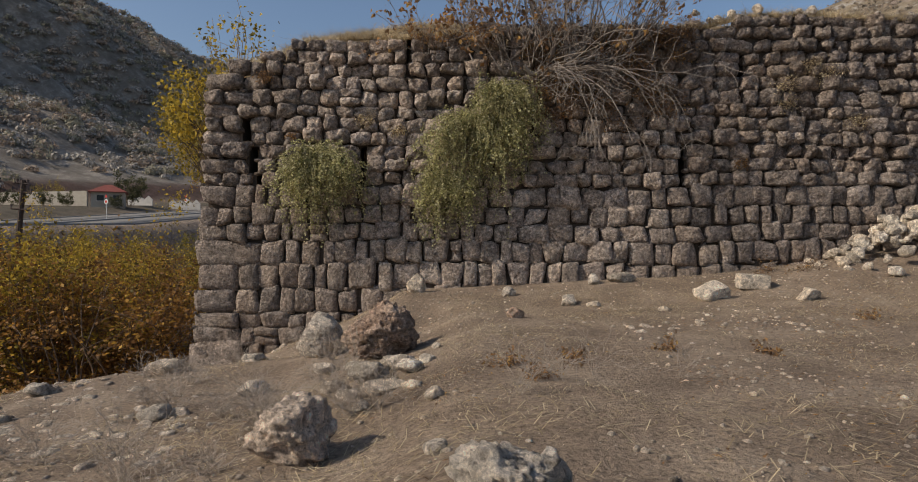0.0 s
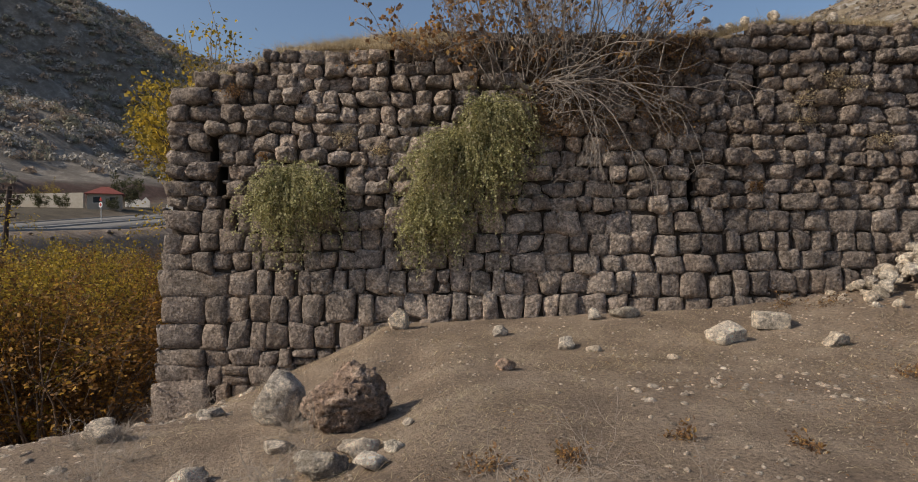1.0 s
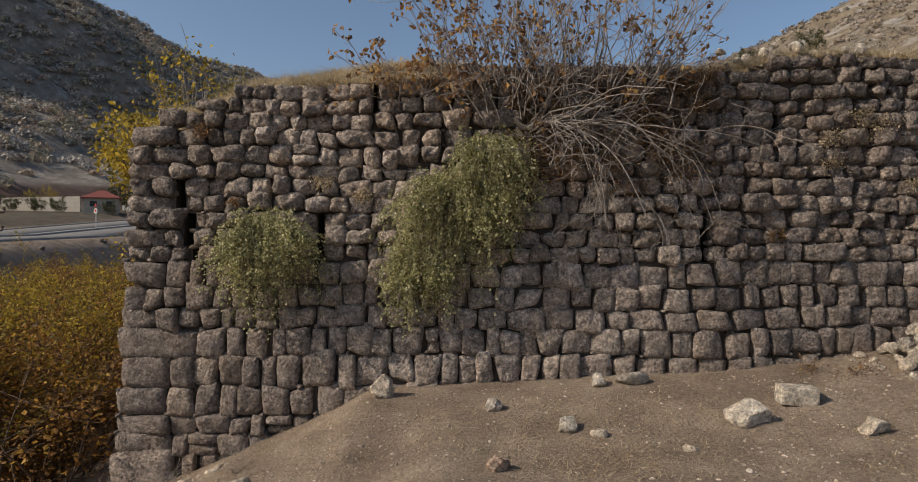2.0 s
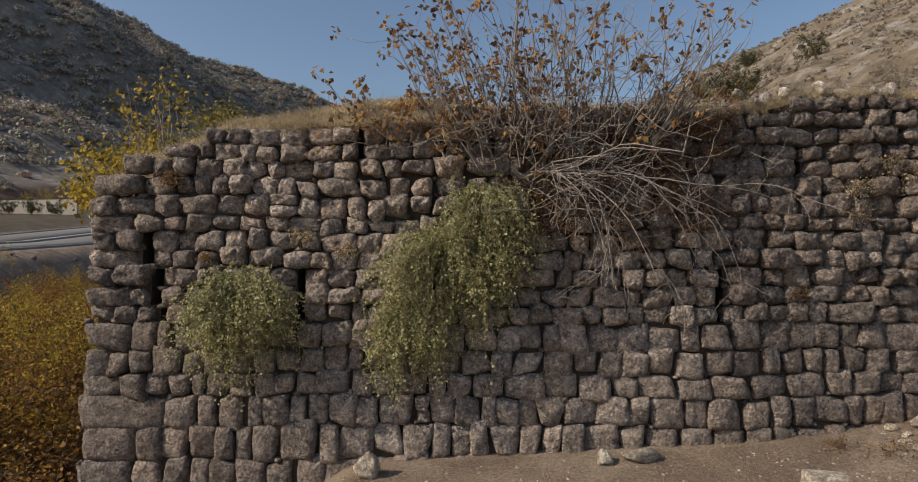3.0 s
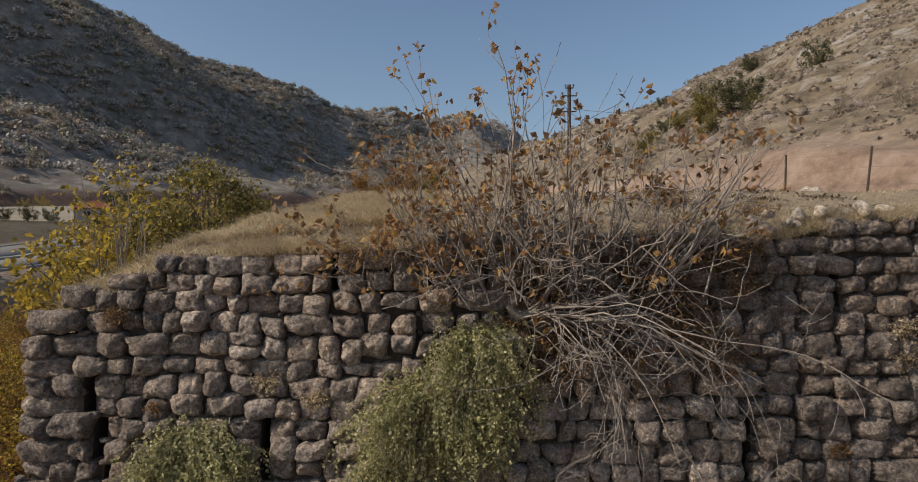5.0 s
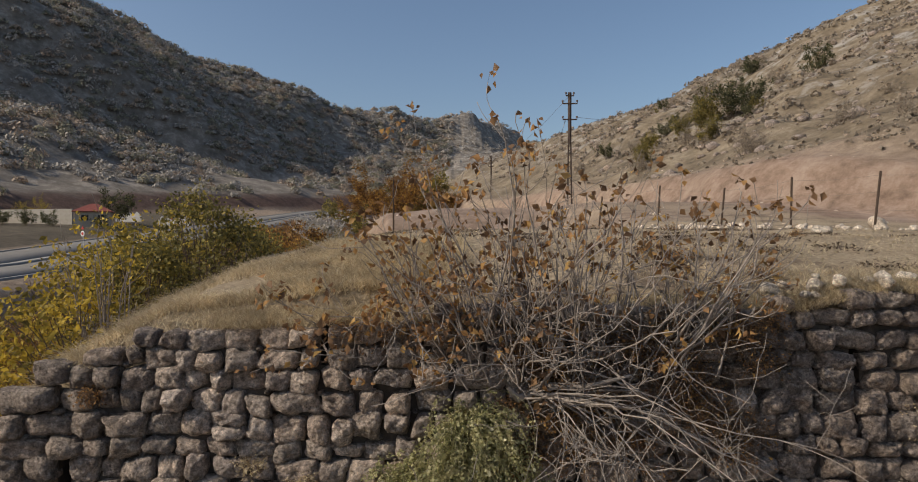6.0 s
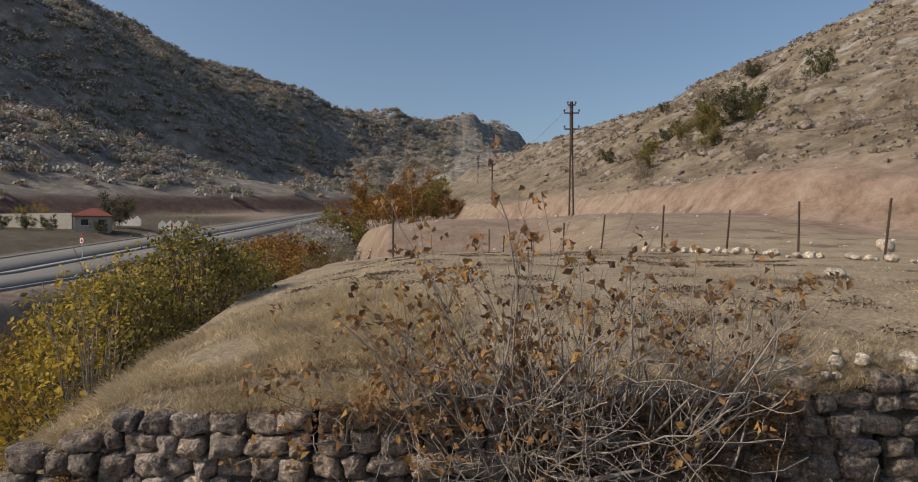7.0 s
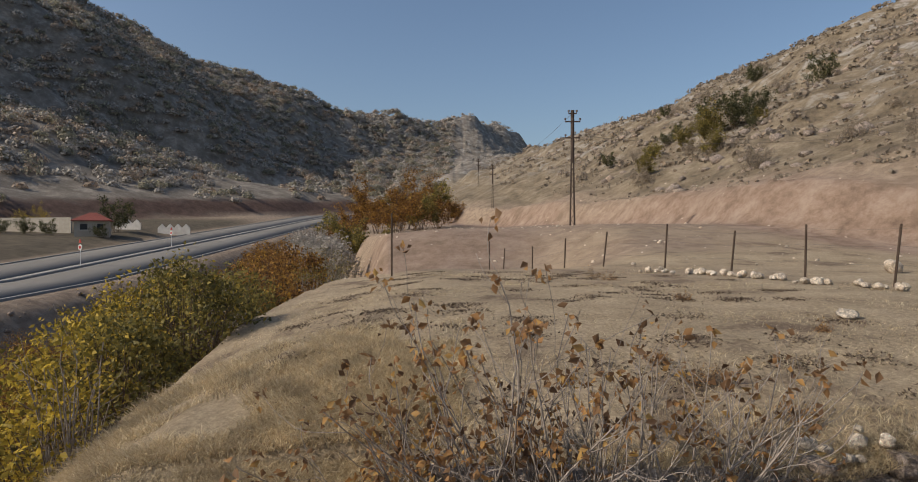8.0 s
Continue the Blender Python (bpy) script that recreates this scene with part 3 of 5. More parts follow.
def forked(rng, start, way, length, radius, bend, wander, kids, kid_scale=0.5, depth=2, spread=0.7):
    """A shoot with side shoots; returns lines and the tips of the last order."""
    main = grow(rng, start, way, length, radius, 9, bend, wander)
    lines, tips = [main], [main[-1][0]]
    if depth > 0:
        for _ in range(kids):
            i = rng.integers(2, 8)
            p, r = main[i]
            d = main[i + 1][0] - p
            d = d / (np.linalg.norm(d) + 1e-9) + rng.normal(0, spread, 3)
            sub, t = forked(rng, p, d, length * kid_scale * rng.uniform(0.6, 1.2), max(r * 0.62, min(r, 0.0028)), bend, wander, max(kids - 1, 1), kid_scale, depth - 1, spread)
            lines += sub
            tips += t
    return lines, tips


# the fig rooted in the wall
rng = np.random.default_rng(5)
fig = tagged(new("fig_tree"), "leafless grey fig bush with withered brown leaves rooted in the wall", "tree")
shoots, tips, low_tips = [], [], []
# upright rods above the wall head
for i in range(70):
    f = rng.uniform(0, 1)
    x0 = 0.25 + 2.6 * f + rng.normal(0, 0.12)
    start = (x0, 9.8 - rng.uniform(0, 0.2), rng.uniform(3.35, 4.0))
    lean = (x0 - 1.45) * 0.6 + rng.normal(0, 0.22)
    way = (lean, -0.34 + rng.normal(0, 0.12), rng.uniform(0.7, 1.1))
    lines, t = forked(rng, start, way, rng.uniform(0.9, 2.05) * (1 - 0.12 * abs(f - 0.4)), rng.uniform(0.009, 0.016), (0.0, 0.04, 0.07), 0.13, 4, 0.42, 1, 0.5)
    shoots.append(lines)
    tips += t
# crooked limbs reaching out along the face
for i in range(24):
    start = (rng.uniform(1.05, 1.7), 9.66, rng.uniform(3.2, 3.75))
    way = (rng.uniform(-0.25, 1.6), rng.uniform(-0.8, -0.3), rng.uniform(-0.25, 0.55))
    lines, t = forked(rng, start, way, rng.uniform(0.9, 2.1), rng.uniform(0.007, 0.013), (0.02, 0.05, 0.02), 0.27, 4, 0.5, 2, 1.15)
    shoots.append(lines)
# bare limbs that hang down the face
for x0, side, ln, fall in ((1.35, 0.9, 2.1, -0.10), (1.3, 1.2, 2.3, -0.06), (1.4, 1.3, 2.6, -0.035), (1.2, 0.75, 1.9, -0.14), (1.25, 0.6, 1.7, -0.15), (1.4, 0.45, 1.9, -0.18), (1.3, 0.2, 1.3, -0.16), (1.45, 1.5, 2.5, -0.02), (1.5, 1.1, 1.8, -0.09), (1.6, 1.4, 2.2, -0.05)):
    lines, t = forked(rng, (x0, 9.6, 3.35), (side, -0.5, -0.05), ln, 0.012, (-0.02, 0.05, fall), 0.17, 4, 0.42, 2, 1.0)
    shoots.append(lines)
# short leafy suckers along the turf
for i in range(64):
    start = (rng.uniform(-0.9, 3.1), 9.84, rng.uniform(3.6, 4.1))
    way = (rng.normal(-0.1, 0.45), rng.uniform(-0.7, -0.2), rng.uniform(-0.2, 0.8))
    lines, t = forked(rng, start, way, rng.uniform(0.4, 0.95), 0.006, (0, 0.02, 0.03), 0.15, 3, 0.5, 1, 0.6)
    shoots.append(lines)
    low_tips += t


def clear_wall(lines):
    """Keeps shoots in front of the wall's face until they pass its top."""
    for ln in lines:
        for p, _ in ln:
            if p[2] < wall_top(p[0]) + 0.15:
                p[1] = min(p[1], wall_face(p[2]) - 0.09)
            elif p[1] > 10.0:
                p[1] = 10.0 - 0.3 * (p[1] - 10.0)
    return lines


for ln in shoots:
    v, f = tubes(clear_wall(ln), 4)
    part("shoot", mesh_np("shoot", v, f, TWIG, True), None, fig)
v, f = tubes([[(np.array([1.35, 9.88, 3.2]), 0.07), (np.array([1.3, 9.72, 3.36]), 0.055), (np.array([1.42, 9.6, 3.6]), 0.035), (np.array([1.5, 9.55, 3.95]), 0.02)],
              [(np.array([1.3, 9.75, 3.33]), 0.045), (np.array([1.08, 9.62, 3.3]), 0.04), (np.array([0.98, 9.58, 3.42]), 0.02)],
              [(np.array([1.35, 9.7, 3.4]), 0.04), (np.array([1.7, 9.55, 3.42]), 0.025), (np.array([2.1, 9.45, 3.55]), 0.014)]], 8)
part("trunk", mesh_np("trunk", v, f, TWIG, True), None, fig)
keep = np.array(tips)
keep = keep[rng.random(len(keep)) < np.where(keep[:, 0] < 1.2, 0.8, 0.5)]
low = np.array(low_tips)
low = low[rng.random(len(low)) < np.where(low[:, 0] < 1.0, 0.85, 0.35)]
pos = np.concatenate([np.repeat(keep, 6, axis=0), np.repeat(low, 5, axis=0)])
pos = pos + rng.normal(0, 0.04, pos.shape)
v, f = leaf_cloud(rng, pos, rng.uniform(0.05, 0.105, len(pos)), 0.5, 0.66, 0.4)
part("foliage", mesh_np("foliage", v, f, FIG_LEAF), None, fig, "curled withered brown leaves")

CAPER_STEM = plain_material("caper_stem", (0.28, 0.25, 0.13), 0.8, 0.3, 20)
# capers hanging from the joints
def caper(name, label, lobes, leaves, seed, size=0.028):
    rng = np.random.default_rng(seed)
    ob = tagged(new(name), label, "shrub", "hanging shrubs")
    strands, pts = [], []
    for ox, oz, spread_l, spread_r, drop, out, count in lobes:
        for i in range(count):
            dx = rng.uniform(-spread_l, spread_r) if i % 5 == 0 else dx + rng.normal(0, 0.05)
            dr = drop * (rng.uniform(0.3, 1.0) if i % 5 == 0 else np.clip(reach + rng.normal(0, 0.12), 0.2, 1.05)) * (1 - 0.35 * (abs(dx) / max(spread_l, spread_r)) ** 2)
            ou = out * (rng.uniform(0.2, 1.1) if i % 5 == 0 else np.clip(push + rng.normal(0, 0.08), 0.15, 1.2))
            if i % 5 == 0:
                reach, push = dr / drop, ou / out
            rise = rng.uniform(0.02, 0.16)
            line_ = []
            x0, z0 = ox + rng.normal(0, 0.10), oz + rng.normal(0, 0.10)
            ph = rng.uniform(0, 6)
            for t in np.linspace(0, 1, 11):
                x = x0 + dx * t ** 0.65 + 0.045 * math.sin(8 * t + ph)
                z = z0 + rise * math.sin(math.pi * min(t * 1.6, 1)) - dr * t ** 1.7
                y = wall_face(z) - 0.03 - ou * math.sin(math.pi * (0.06 + 0.74 * t)) + 0.015 * math.sin(7 * t + ph * 2)
                line_.append((np.array([x, y, z]), 0.0032 * (1 - 0.6 * t)))
            strands.append(line_)
            pts.append(np.array([p for p, _ in line_]))
    v, f = tubes(strands, 3)
    tagged(part("stem_tangle", mesh_np("stem_tangle", v, f, CAPER_STEM, True), None, ob, "thin hanging stems"), kind="stuff")
    pts = np.array(pts)
    k = rng.integers(0, len(pts), leaves)
    t = rng.uniform(0.5, 9.98, leaves)
    i = t.astype(int)
    fr = (t - i)[:, None]
    pos = pts[k, i] * (1 - fr) + pts[k, i + 1] * fr + rng.normal(0, 0.014, (leaves, 3))
    pos[:, 1] = np.minimum(pos[:, 1], wall_face(pos[:, 2]) - 0.05)
    v, f = leaf_cloud(rng, pos, rng.uniform(0.6, 1.35, leaves) * size, 0.4, 0.75, 0.2)
    part("foliage", mesh_np("foliage", v, f, CAPER), None, ob, "small yellowish green leaves")


caper("caper_bush", "rounded yellow-green caper bush hanging from the wall", [(-2.12, 2.02, 0.95, 0.68, 1.2, 0.5, 240), (-2.1, 1.9, 0.6, 0.5, 0.6, 0.55, 110)], 12500, 21, 0.034)
caper("caper_bush", "long green caper bush cascading down the wall", [(0.66, 3.0, 0.55, 0.6, 1.5, 0.55, 260), (0.25, 2.5, 0.85, 0.45, 1.5, 0.55, 260), (-0.3, 1.6, 0.5, 0.5, 0.9, 0.42, 150), (0.6, 2.5, 0.3, 0.5, 0.9, 0.5, 110)], 29000, 22, 0.034)


# ---- shrubs and trees by the creek ----
def shrub(name, label, seed, height, radius, leaf, leaves, size, stems=9, bare=0.25, crown_low=0.12):
    rng = np.random.default_rng(seed)
    ob = tagged(new(name), label, "shrub", "creek shrubs")
    lines, tips = [], []
    for i in range(stems):
        a = rng.uniform(0, 6.28)
        r = rng.uniform(0.05, 0.3) * radius
        way = (math.cos(a) * 0.38 * radius / height * 2, math.sin(a) * 0.38 * radius / height * 2, 1.0)
        l, t = forked(rng, (math.cos(a) * r, math.sin(a) * r, -0.15), way, height * rng.uniform(0.75, 1.05), 0.0075 * height, (0, 0, 0.03), 0.10, 3, 0.5, 2, 0.65)
        lines += l
        tips += t
    for s in range(0, len(lines), len(lines) // stems):
        v, f = tubes(lines[s:s + len(lines) // stems], 3)
        part("stem", mesh_np("stem", v, f, BROWN_TWIG, True), None, ob)
    src = np.array([p for l in lines for p, _ in l[3:] if p[2] > crown_low * height * rng.uniform(0.4, 1.3)])
    src = src[rng.integers(0, len(src), leaves)]
    pos = src + rng.normal(0, 0.09 * radius, (leaves, 3))
    v, f = leaf_cloud(rng, pos, rng.uniform(0.6, 1.3, leaves) * size, 0.3, 0.6, 0.2)
    part("crown", mesh_np("crown", v, f, leaf), None, ob)
    return ob


protos = [
    shrub("yellow_shrub", "yellow-leaved autumn shrub beside the creek", 31, 4.2, 1.5, YELLOW_LEAF, 8000, 0.076),
    shrub("orange_shrub", "orange-brown autumn shrub beside the creek", 32, 4.0, 1.4, ORANGE_LEAF, 5000, 0.078),
    shrub("olive_shrub", "olive-green shrub with yellowing leaves", 33, 3.8, 1.5, OLIVE_LEAF, 8000, 0.076),
    shrub("brown_shrub", "half-bare brown shrub in the thicket", 34, 3.8, 1.4, ORANGE_LEAF, 2600, 0.08, 9),
]
rng = np.random.default_rng(8)


def plant(proto, x, y, s, sz=None):
    c = copy_thing(proto, pose(x, y, at(x, y) - 0.1, 0, 0, rng.uniform(0, 360)) @ Matrix.Diagonal((s, s, sz or s, 1)))
    return c


def bank_tree(name, label, x, y, low, top, radius, leaf, clumps, seed, size=0.10, fill=34, twig=BROWN_TWIG):
    """A many-stemmed bush on the bank: rods from the ground into an uneven crown of leaf clumps."""
    rng = np.random.default_rng(seed)
    ob = tagged(new(name), label, "tree", "trees on the bank")
    g = at(x, y)
    ob.location = (x, y, g - 0.1)
    low, top = low - g, top - g
    lines, heads = [], []
    d = rng.normal(size=(clumps, 3))
    d /= np.linalg.norm(d, axis=1)[:, None]
    d *= rng.uniform(0.45, 1.0, (clumps, 1)) ** 0.6
    swell = 1 + 0.35 * vnoise(d, 1.6, seed)
    heads = np.stack([d[:, 0] * radius * swell, d[:, 1] * radius * swell, (low + top) / 2 + d[:, 2] * (top - low) / 2 * swell], -1)
    for h in heads[::2]:
        root = np.array([max(0.0, -0.355 * y - x) + rng.normal(0, 0.12), rng.normal(0, 0.15), 0.0])
        knee = np.array([h[0] * 0.12 + root[0], h[1] * 0.2, low * 0.98])
        pts = []
        for t in np.linspace(0, 1, 9):
            p = root * (1 - t) ** 2 + 2 * knee * t * (1 - t) + h * t * t + rng.normal(0, 0.03, 3) * t
            pts.append((p, 0.02 * (1 - t) + 0.005))
        lines.append(pts)
        for _ in range(2):
            q = pts[rng.integers(5, 8)][0]
            lines.append(grow(rng, q, rng.normal(0, 0.7, 3) + [0, 0, 0.9], rng.uniform(0.3, 0.8), 0.006, 5))
    for i in range(0, len(lines), 3):
        v, f = tubes(lines[i:i + 3], 4)
        part("stem", mesh_np("stem", v, f, twig, True), None, ob)
    n = (fill * rng.uniform(0.35, 1.6, clumps)).astype(int)
    pos = np.repeat(heads, n, axis=0)
    pos = pos + rng.normal(0, 1, pos.shape) * [0.17, 0.17, 0.13] * (radius / 1.4) ** 0.5
    v, f = leaf_cloud(rng, pos, rng.uniform(0.55, 1.3, len(pos)) * size, 0.35, 0.62, 0.25)
    part("crown", mesh_np("crown", v, f, leaf), None, ob)
    return ob


GOLD = "yellow-leaved autumn tree on the bank beside the wall"
MIXED = "dense olive and gold bush on the creek bank"
DULL = "grey-green twiggy bush with few leaves on the bank"
RUSSET = "russet autumn bush on the creek bank"
for i, (kind, x, y, low, top, r, n) in enumerate((
        ("g", -4.85, 12.1, 2.9, 4.3, 0.85, 46), ("t", -4.3, 12.4, 4.0, 5.35, 0.75, 34), ("d", -4.4, 12.7, 2.0, 3.5, 0.5, 50),
        ("g", -5.9, 14.2, 3.1, 4.4, 0.8, 42), ("m", -5.0, 17.4, 3.4, 5.75, 1.25, 190), ("d", -4.9, 13.4, 2.2, 4.1, 0.9, 60), ("m", -5.3, 15.4, 3.0, 4.9, 1.0, 110),
        ("g", -6.7, 16.4, 3.0, 4.7, 1.1, 100), ("g", -6.9, 19.0, 3.0, 5.2, 1.3, 130), ("d", -5.2, 20.0, 3.4, 5.3, 1.1, 80), ("m", -5.9, 22.0, 3.2, 5.4, 1.4, 150),
        ("g", -7.7, 19.6, 3.2, 4.7, 1.1, 90), ("r", -6.4, 25.4, 3.2, 5.3, 1.4, 110), ("m", -8.4, 23.5, 2.6, 4.9, 1.5, 120), ("g", -9.4, 24.0, 3.2, 4.7, 1.2, 80),
        ("r", -7.0, 29.5, 3.0, 5.3, 1.5, 110), ("m", -9.6, 28.5, 2.6, 4.6, 1.6, 110), ("r", -8.2, 34.0, 3.0, 5.6, 1.7, 110), ("d", -6.3, 32.0, 3.0, 5.0, 1.3, 80), ("r", -11.2, 32.0, 3.0, 4.6, 1.7, 100),
        ("d", -6.6, 37.0, 2.6, 5.3, 1.7, 120), ("w", -9.0, 40.0, 2.8, 5.6, 2.0, 130), ("d", -7.4, 43.0, 2.6, 5.9, 1.8, 130), ("w", -11.6, 46.0, 2.6, 5.6, 2.2, 130), ("v", -9.0, 49.0, 2.6, 6.2, 2.1, 140),
        ("v", -11.5, 55.0, 2.8, 6.4, 2.3, 140), ("w", -15.0, 54.0, 2.2, 5.3, 2.4, 130), ("v", -13.0, 63.0, 3.0, 6.9, 2.5, 140), ("w", -17.5, 66.0, 2.6, 6.0, 2.6, 130), ("v", -16.0, 74.0, 3.2, 7.2, 2.8, 140))):
    label, leaf, size, fill = {"g": (GOLD, YELLOW_LEAF, 0.10, 22), "t": ("thin tall sapling with sparse golden leaves", YELLOW_LEAF, 0.085, 12), "m": (MIXED, OLIVE_LEAF, 0.10, 30), "d": (DULL, OLIVE_LEAF, 0.07, 16), "r": (RUSSET, ORANGE_LEAF, 0.12, 26), "w": (RUSSET, ORANGE_LEAF, 0.17, 30), "v": ("grey-green willow bush on the creek bank", HAZE_GREY_SCRUB, 0.2, 30)}[kind]
    bank_tree("bank_tree", label, x, y, low, top, r, leaf, n, 500 + i, size, fill, TWIG if kind in "dt" else BROWN_TWIG)
# the thicket lower down
for i in range(96):
    y = rng.uniform(11.2, 40)
    x = -0.5 * y - abs(rng.normal(0, 3.5)) - rng.uniform(0, 1.2)
    if x < -23.5:
        continue
    k = int(rng.choice([0, 1, 1, 1, 1, 1, 3, 3]))
    if x > -0.5 * y + 0.6:
        continue
    tall = min(rng.uniform(0.85, 1.15), (rng.uniform(0.5, 1.3) + 0.02 * (y - 14) - at(x, y)) / 4.3)
    plant(protos[k], x, y, rng.uniform(0.9, 1.3), tall)
for k, p in enumerate(protos):
    p.matrix_basis = pose(-10.5 - 2.2 * k, 24 + 1.5 * k, at(-10.5 - 2.2 * k, 24 + 1.5 * k) - 0.1)

# further clumps along the creek
far_shrub = shrub("creek_willow", "russet willow clump along the creek", 41, 6.5, 3.0, ORANGE_LEAF, 7000, 0.24, 8, crown_low=0.0)
far_green = shrub("creek_willow", "grey-green willow clump along the creek", 42, 5.5, 2.6, OLIVE_LEAF, 6000, 0.22, 8, crown_low=0.0)
for i, (x, y, s) in enumerate(((-8, 84, 1.0), (-5, 92, 1.05), (-11, 95, 1.0), (-3, 104, 0.9), (-9, 110, 1.0), (-14, 70, 0.9), (-12, 60, 0.8), (-13, 50, 0.9), (-17, 60, 0.8), (-12, 76, 1.0), (-18, 84, 0.9), (-17, 110, 1.0), (-2, 125, 0.9), (-14, 140, 1.0), (-22, 128, 1.0), (-16, 44, 0.8), (-11, 42, 0.8), (-20, 50, 0.7))):
    src = far_green if y < 80 or i % 4 == 1 else far_shrub
    copy_thing(src, pose(x, y, at(x, y) - 0.3, 0, 0, i * 67) @ Matrix.Scale(s, 4))
far_shrub.matrix_basis = pose(-6, 98, at(-6, 98) - 0.3)
far_green.matrix_basis = pose(-15, 66, at(-15, 66) - 0.3)


# ---- scrub on the hillsides ----
def scrub_field(name, label, rng, xs, ys, radius, leaves, size, leaf):
    n = len(xs)
    zs = land(xs, ys)
    d = rng.normal(size=(n, leaves, 3))
    d /= np.linalg.norm(d, axis=2)[:, :, None]
    d *= rng.uniform(0.5, 1.0, (n, leaves, 1))
    d[:, :, 2] = np.abs(d[:, :, 2]) * 0.9
    pos = np.stack([xs, ys, zs], -1)[:, None] + d * (radius * rng.uniform(0.6, 1.4, n))[:, None, None]
    pos, out = pos.reshape(-1, 3), d.reshape(-1, 3) + rng.normal(0, 0.22, (n * leaves, 3))
    out /= np.linalg.norm(out, axis=1)[:, None] + 1e-9
    m = len(pos)
    way = np.cross(out, rng.normal(size=(m, 3)))
    way /= np.linalg.norm(way, axis=1)[:, None] + 1e-9
    side = np.cross(out, way)
    size = (rng.uniform(0.6, 1.4, m) * size)[:, None]
    v = np.stack([pos - way * size * 0.5, pos + side * size * 0.4, pos + way * size * 0.5 - out * size * 0.15, pos - side * size * 0.4], 1).reshape(-1, 3)
    k = np.arange(m)[:, None] * 4
    f = np.concatenate([k + [[0, 1, 2]], k + [[0, 2, 3]]])
    return tagged(new(name, mesh_np(name, v, f, leaf)), label, "scrub", kind="stuff")


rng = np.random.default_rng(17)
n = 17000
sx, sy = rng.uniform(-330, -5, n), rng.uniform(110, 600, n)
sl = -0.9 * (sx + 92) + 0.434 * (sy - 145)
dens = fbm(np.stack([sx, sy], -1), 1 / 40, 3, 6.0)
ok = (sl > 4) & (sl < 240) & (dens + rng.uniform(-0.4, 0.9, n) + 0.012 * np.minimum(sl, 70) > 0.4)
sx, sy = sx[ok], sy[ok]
scrub_field("hill_scrub", "leafless oak scrub covering the hillside, greyed and paled for haze", rng, sx[::2], sy[::2], 2.7, 64, 0.9, HAZE_GREY_SCRUB)
scrub_field("hill_scrub", "russet-brown oak scrub covering the hillside, paled for haze", rng, sx[1::4], sy[1::4], 2.7, 64, 0.9, HAZE_RUST_SCRUB)
scrub_field("hill_oaks", "dull green oaks dotted over the hillside, paled for haze", rng, sx[3::4], sy[3::4], 2.7, 64, 0.9, HAZE_GREEN)
n = 12000
sx, sy = rng.uniform(10, 220, n), rng.uniform(30, 420, n)
sr = 0.969 * (sx - 22) + 0.246 * (sy - 35)
dens = fbm(np.stack([sx, sy], -1), 1 / 25, 3, 7.0)
ok = (sr > 14) & (sr < 125) & (dens + rng.uniform(-0.5, 0.5, n) + 0.008 * sr - 0.003 * np.clip(110 - sy, 0, 99) > 0.05)
scrub_field("slope_scrub", "sparse dry grey-brown bushes on the rocky slope", rng, sx[ok], sy[ok], 0.85, 18, 0.5, SCRUB)
n = 3600
sx, sy = rng.uniform(-110, 150, n), rng.uniform(400, 800, n)
ok = fbm(np.stack([sx, sy], -1), 1 / 60, 3, 12.0) + rng.normal(0, 0.3, n) > -0.1
scrub_field("far_scrub", "thin scrub on the far hills, greyed for haze", rng, sx[ok], sy[ok], 2.4, 24, 1.0, HAZE_GREY_SCRUB)
n = 9000
sx, sy = rng.uniform(14, 120, n), rng.uniform(28, 170, n)
sr = 0.969 * (sx - 22) + 0.246 * (sy - 35)
ok = (sr > 4) & (fbm(np.stack([sx, sy], -1), 1 / 12, 3, 9.0) + rng.normal(0, 0.3, n) > 0.1)
scrub_field("slope_tufts", "small dry tufts dotted over the slope", rng, sx[ok], sy[ok], 0.32, 9, 0.26, SCRUB)
hill_tree = shrub("hill_oak", "dark green oak bush on the slope", 51, 4.2, 2.3, GREEN, 2600, 0.26, 9)
hill_gold = shrub("hill_shrub", "golden autumn bush on the slope", 52, 3.6, 2.0, OLIVE_LEAF, 2200, 0.24, 9)
hill_bare = shrub("slope_bush", "leafless grey bush on the slope", 53, 1.6, 1.2, SCRUB, 1500, 0.09, 8, crown_low=0.05)
for src, x, y, s in ((hill_tree, 38.5, 86, 0.75), (hill_gold, 32.5, 86, 0.8), (hill_gold, 26.5, 92, 0.6), (hill_tree, 22.5, 98, 0.5), (hill_tree, 49, 89, 0.8), (hill_bare, 30, 78, 0.9), (hill_bare, 34, 95, 1.2), (hill_bare, 40, 100, 1.2), (hill_bare, 29.2, 44, 1.0), (hill_bare, 26.6, 60, 1.35), (hill_bare, 25.6, 58.6, 1.2), (hill_bare, 28, 67, 0.7), (hill_bare, 40, 62, 0.7)):
    copy_thing(src, pose(x, y, at(x, y) - 0.15, 0, 0, x * 31) @ Matrix.Scale(s, 4))
ridge_rng = np.random.default_rng(77)
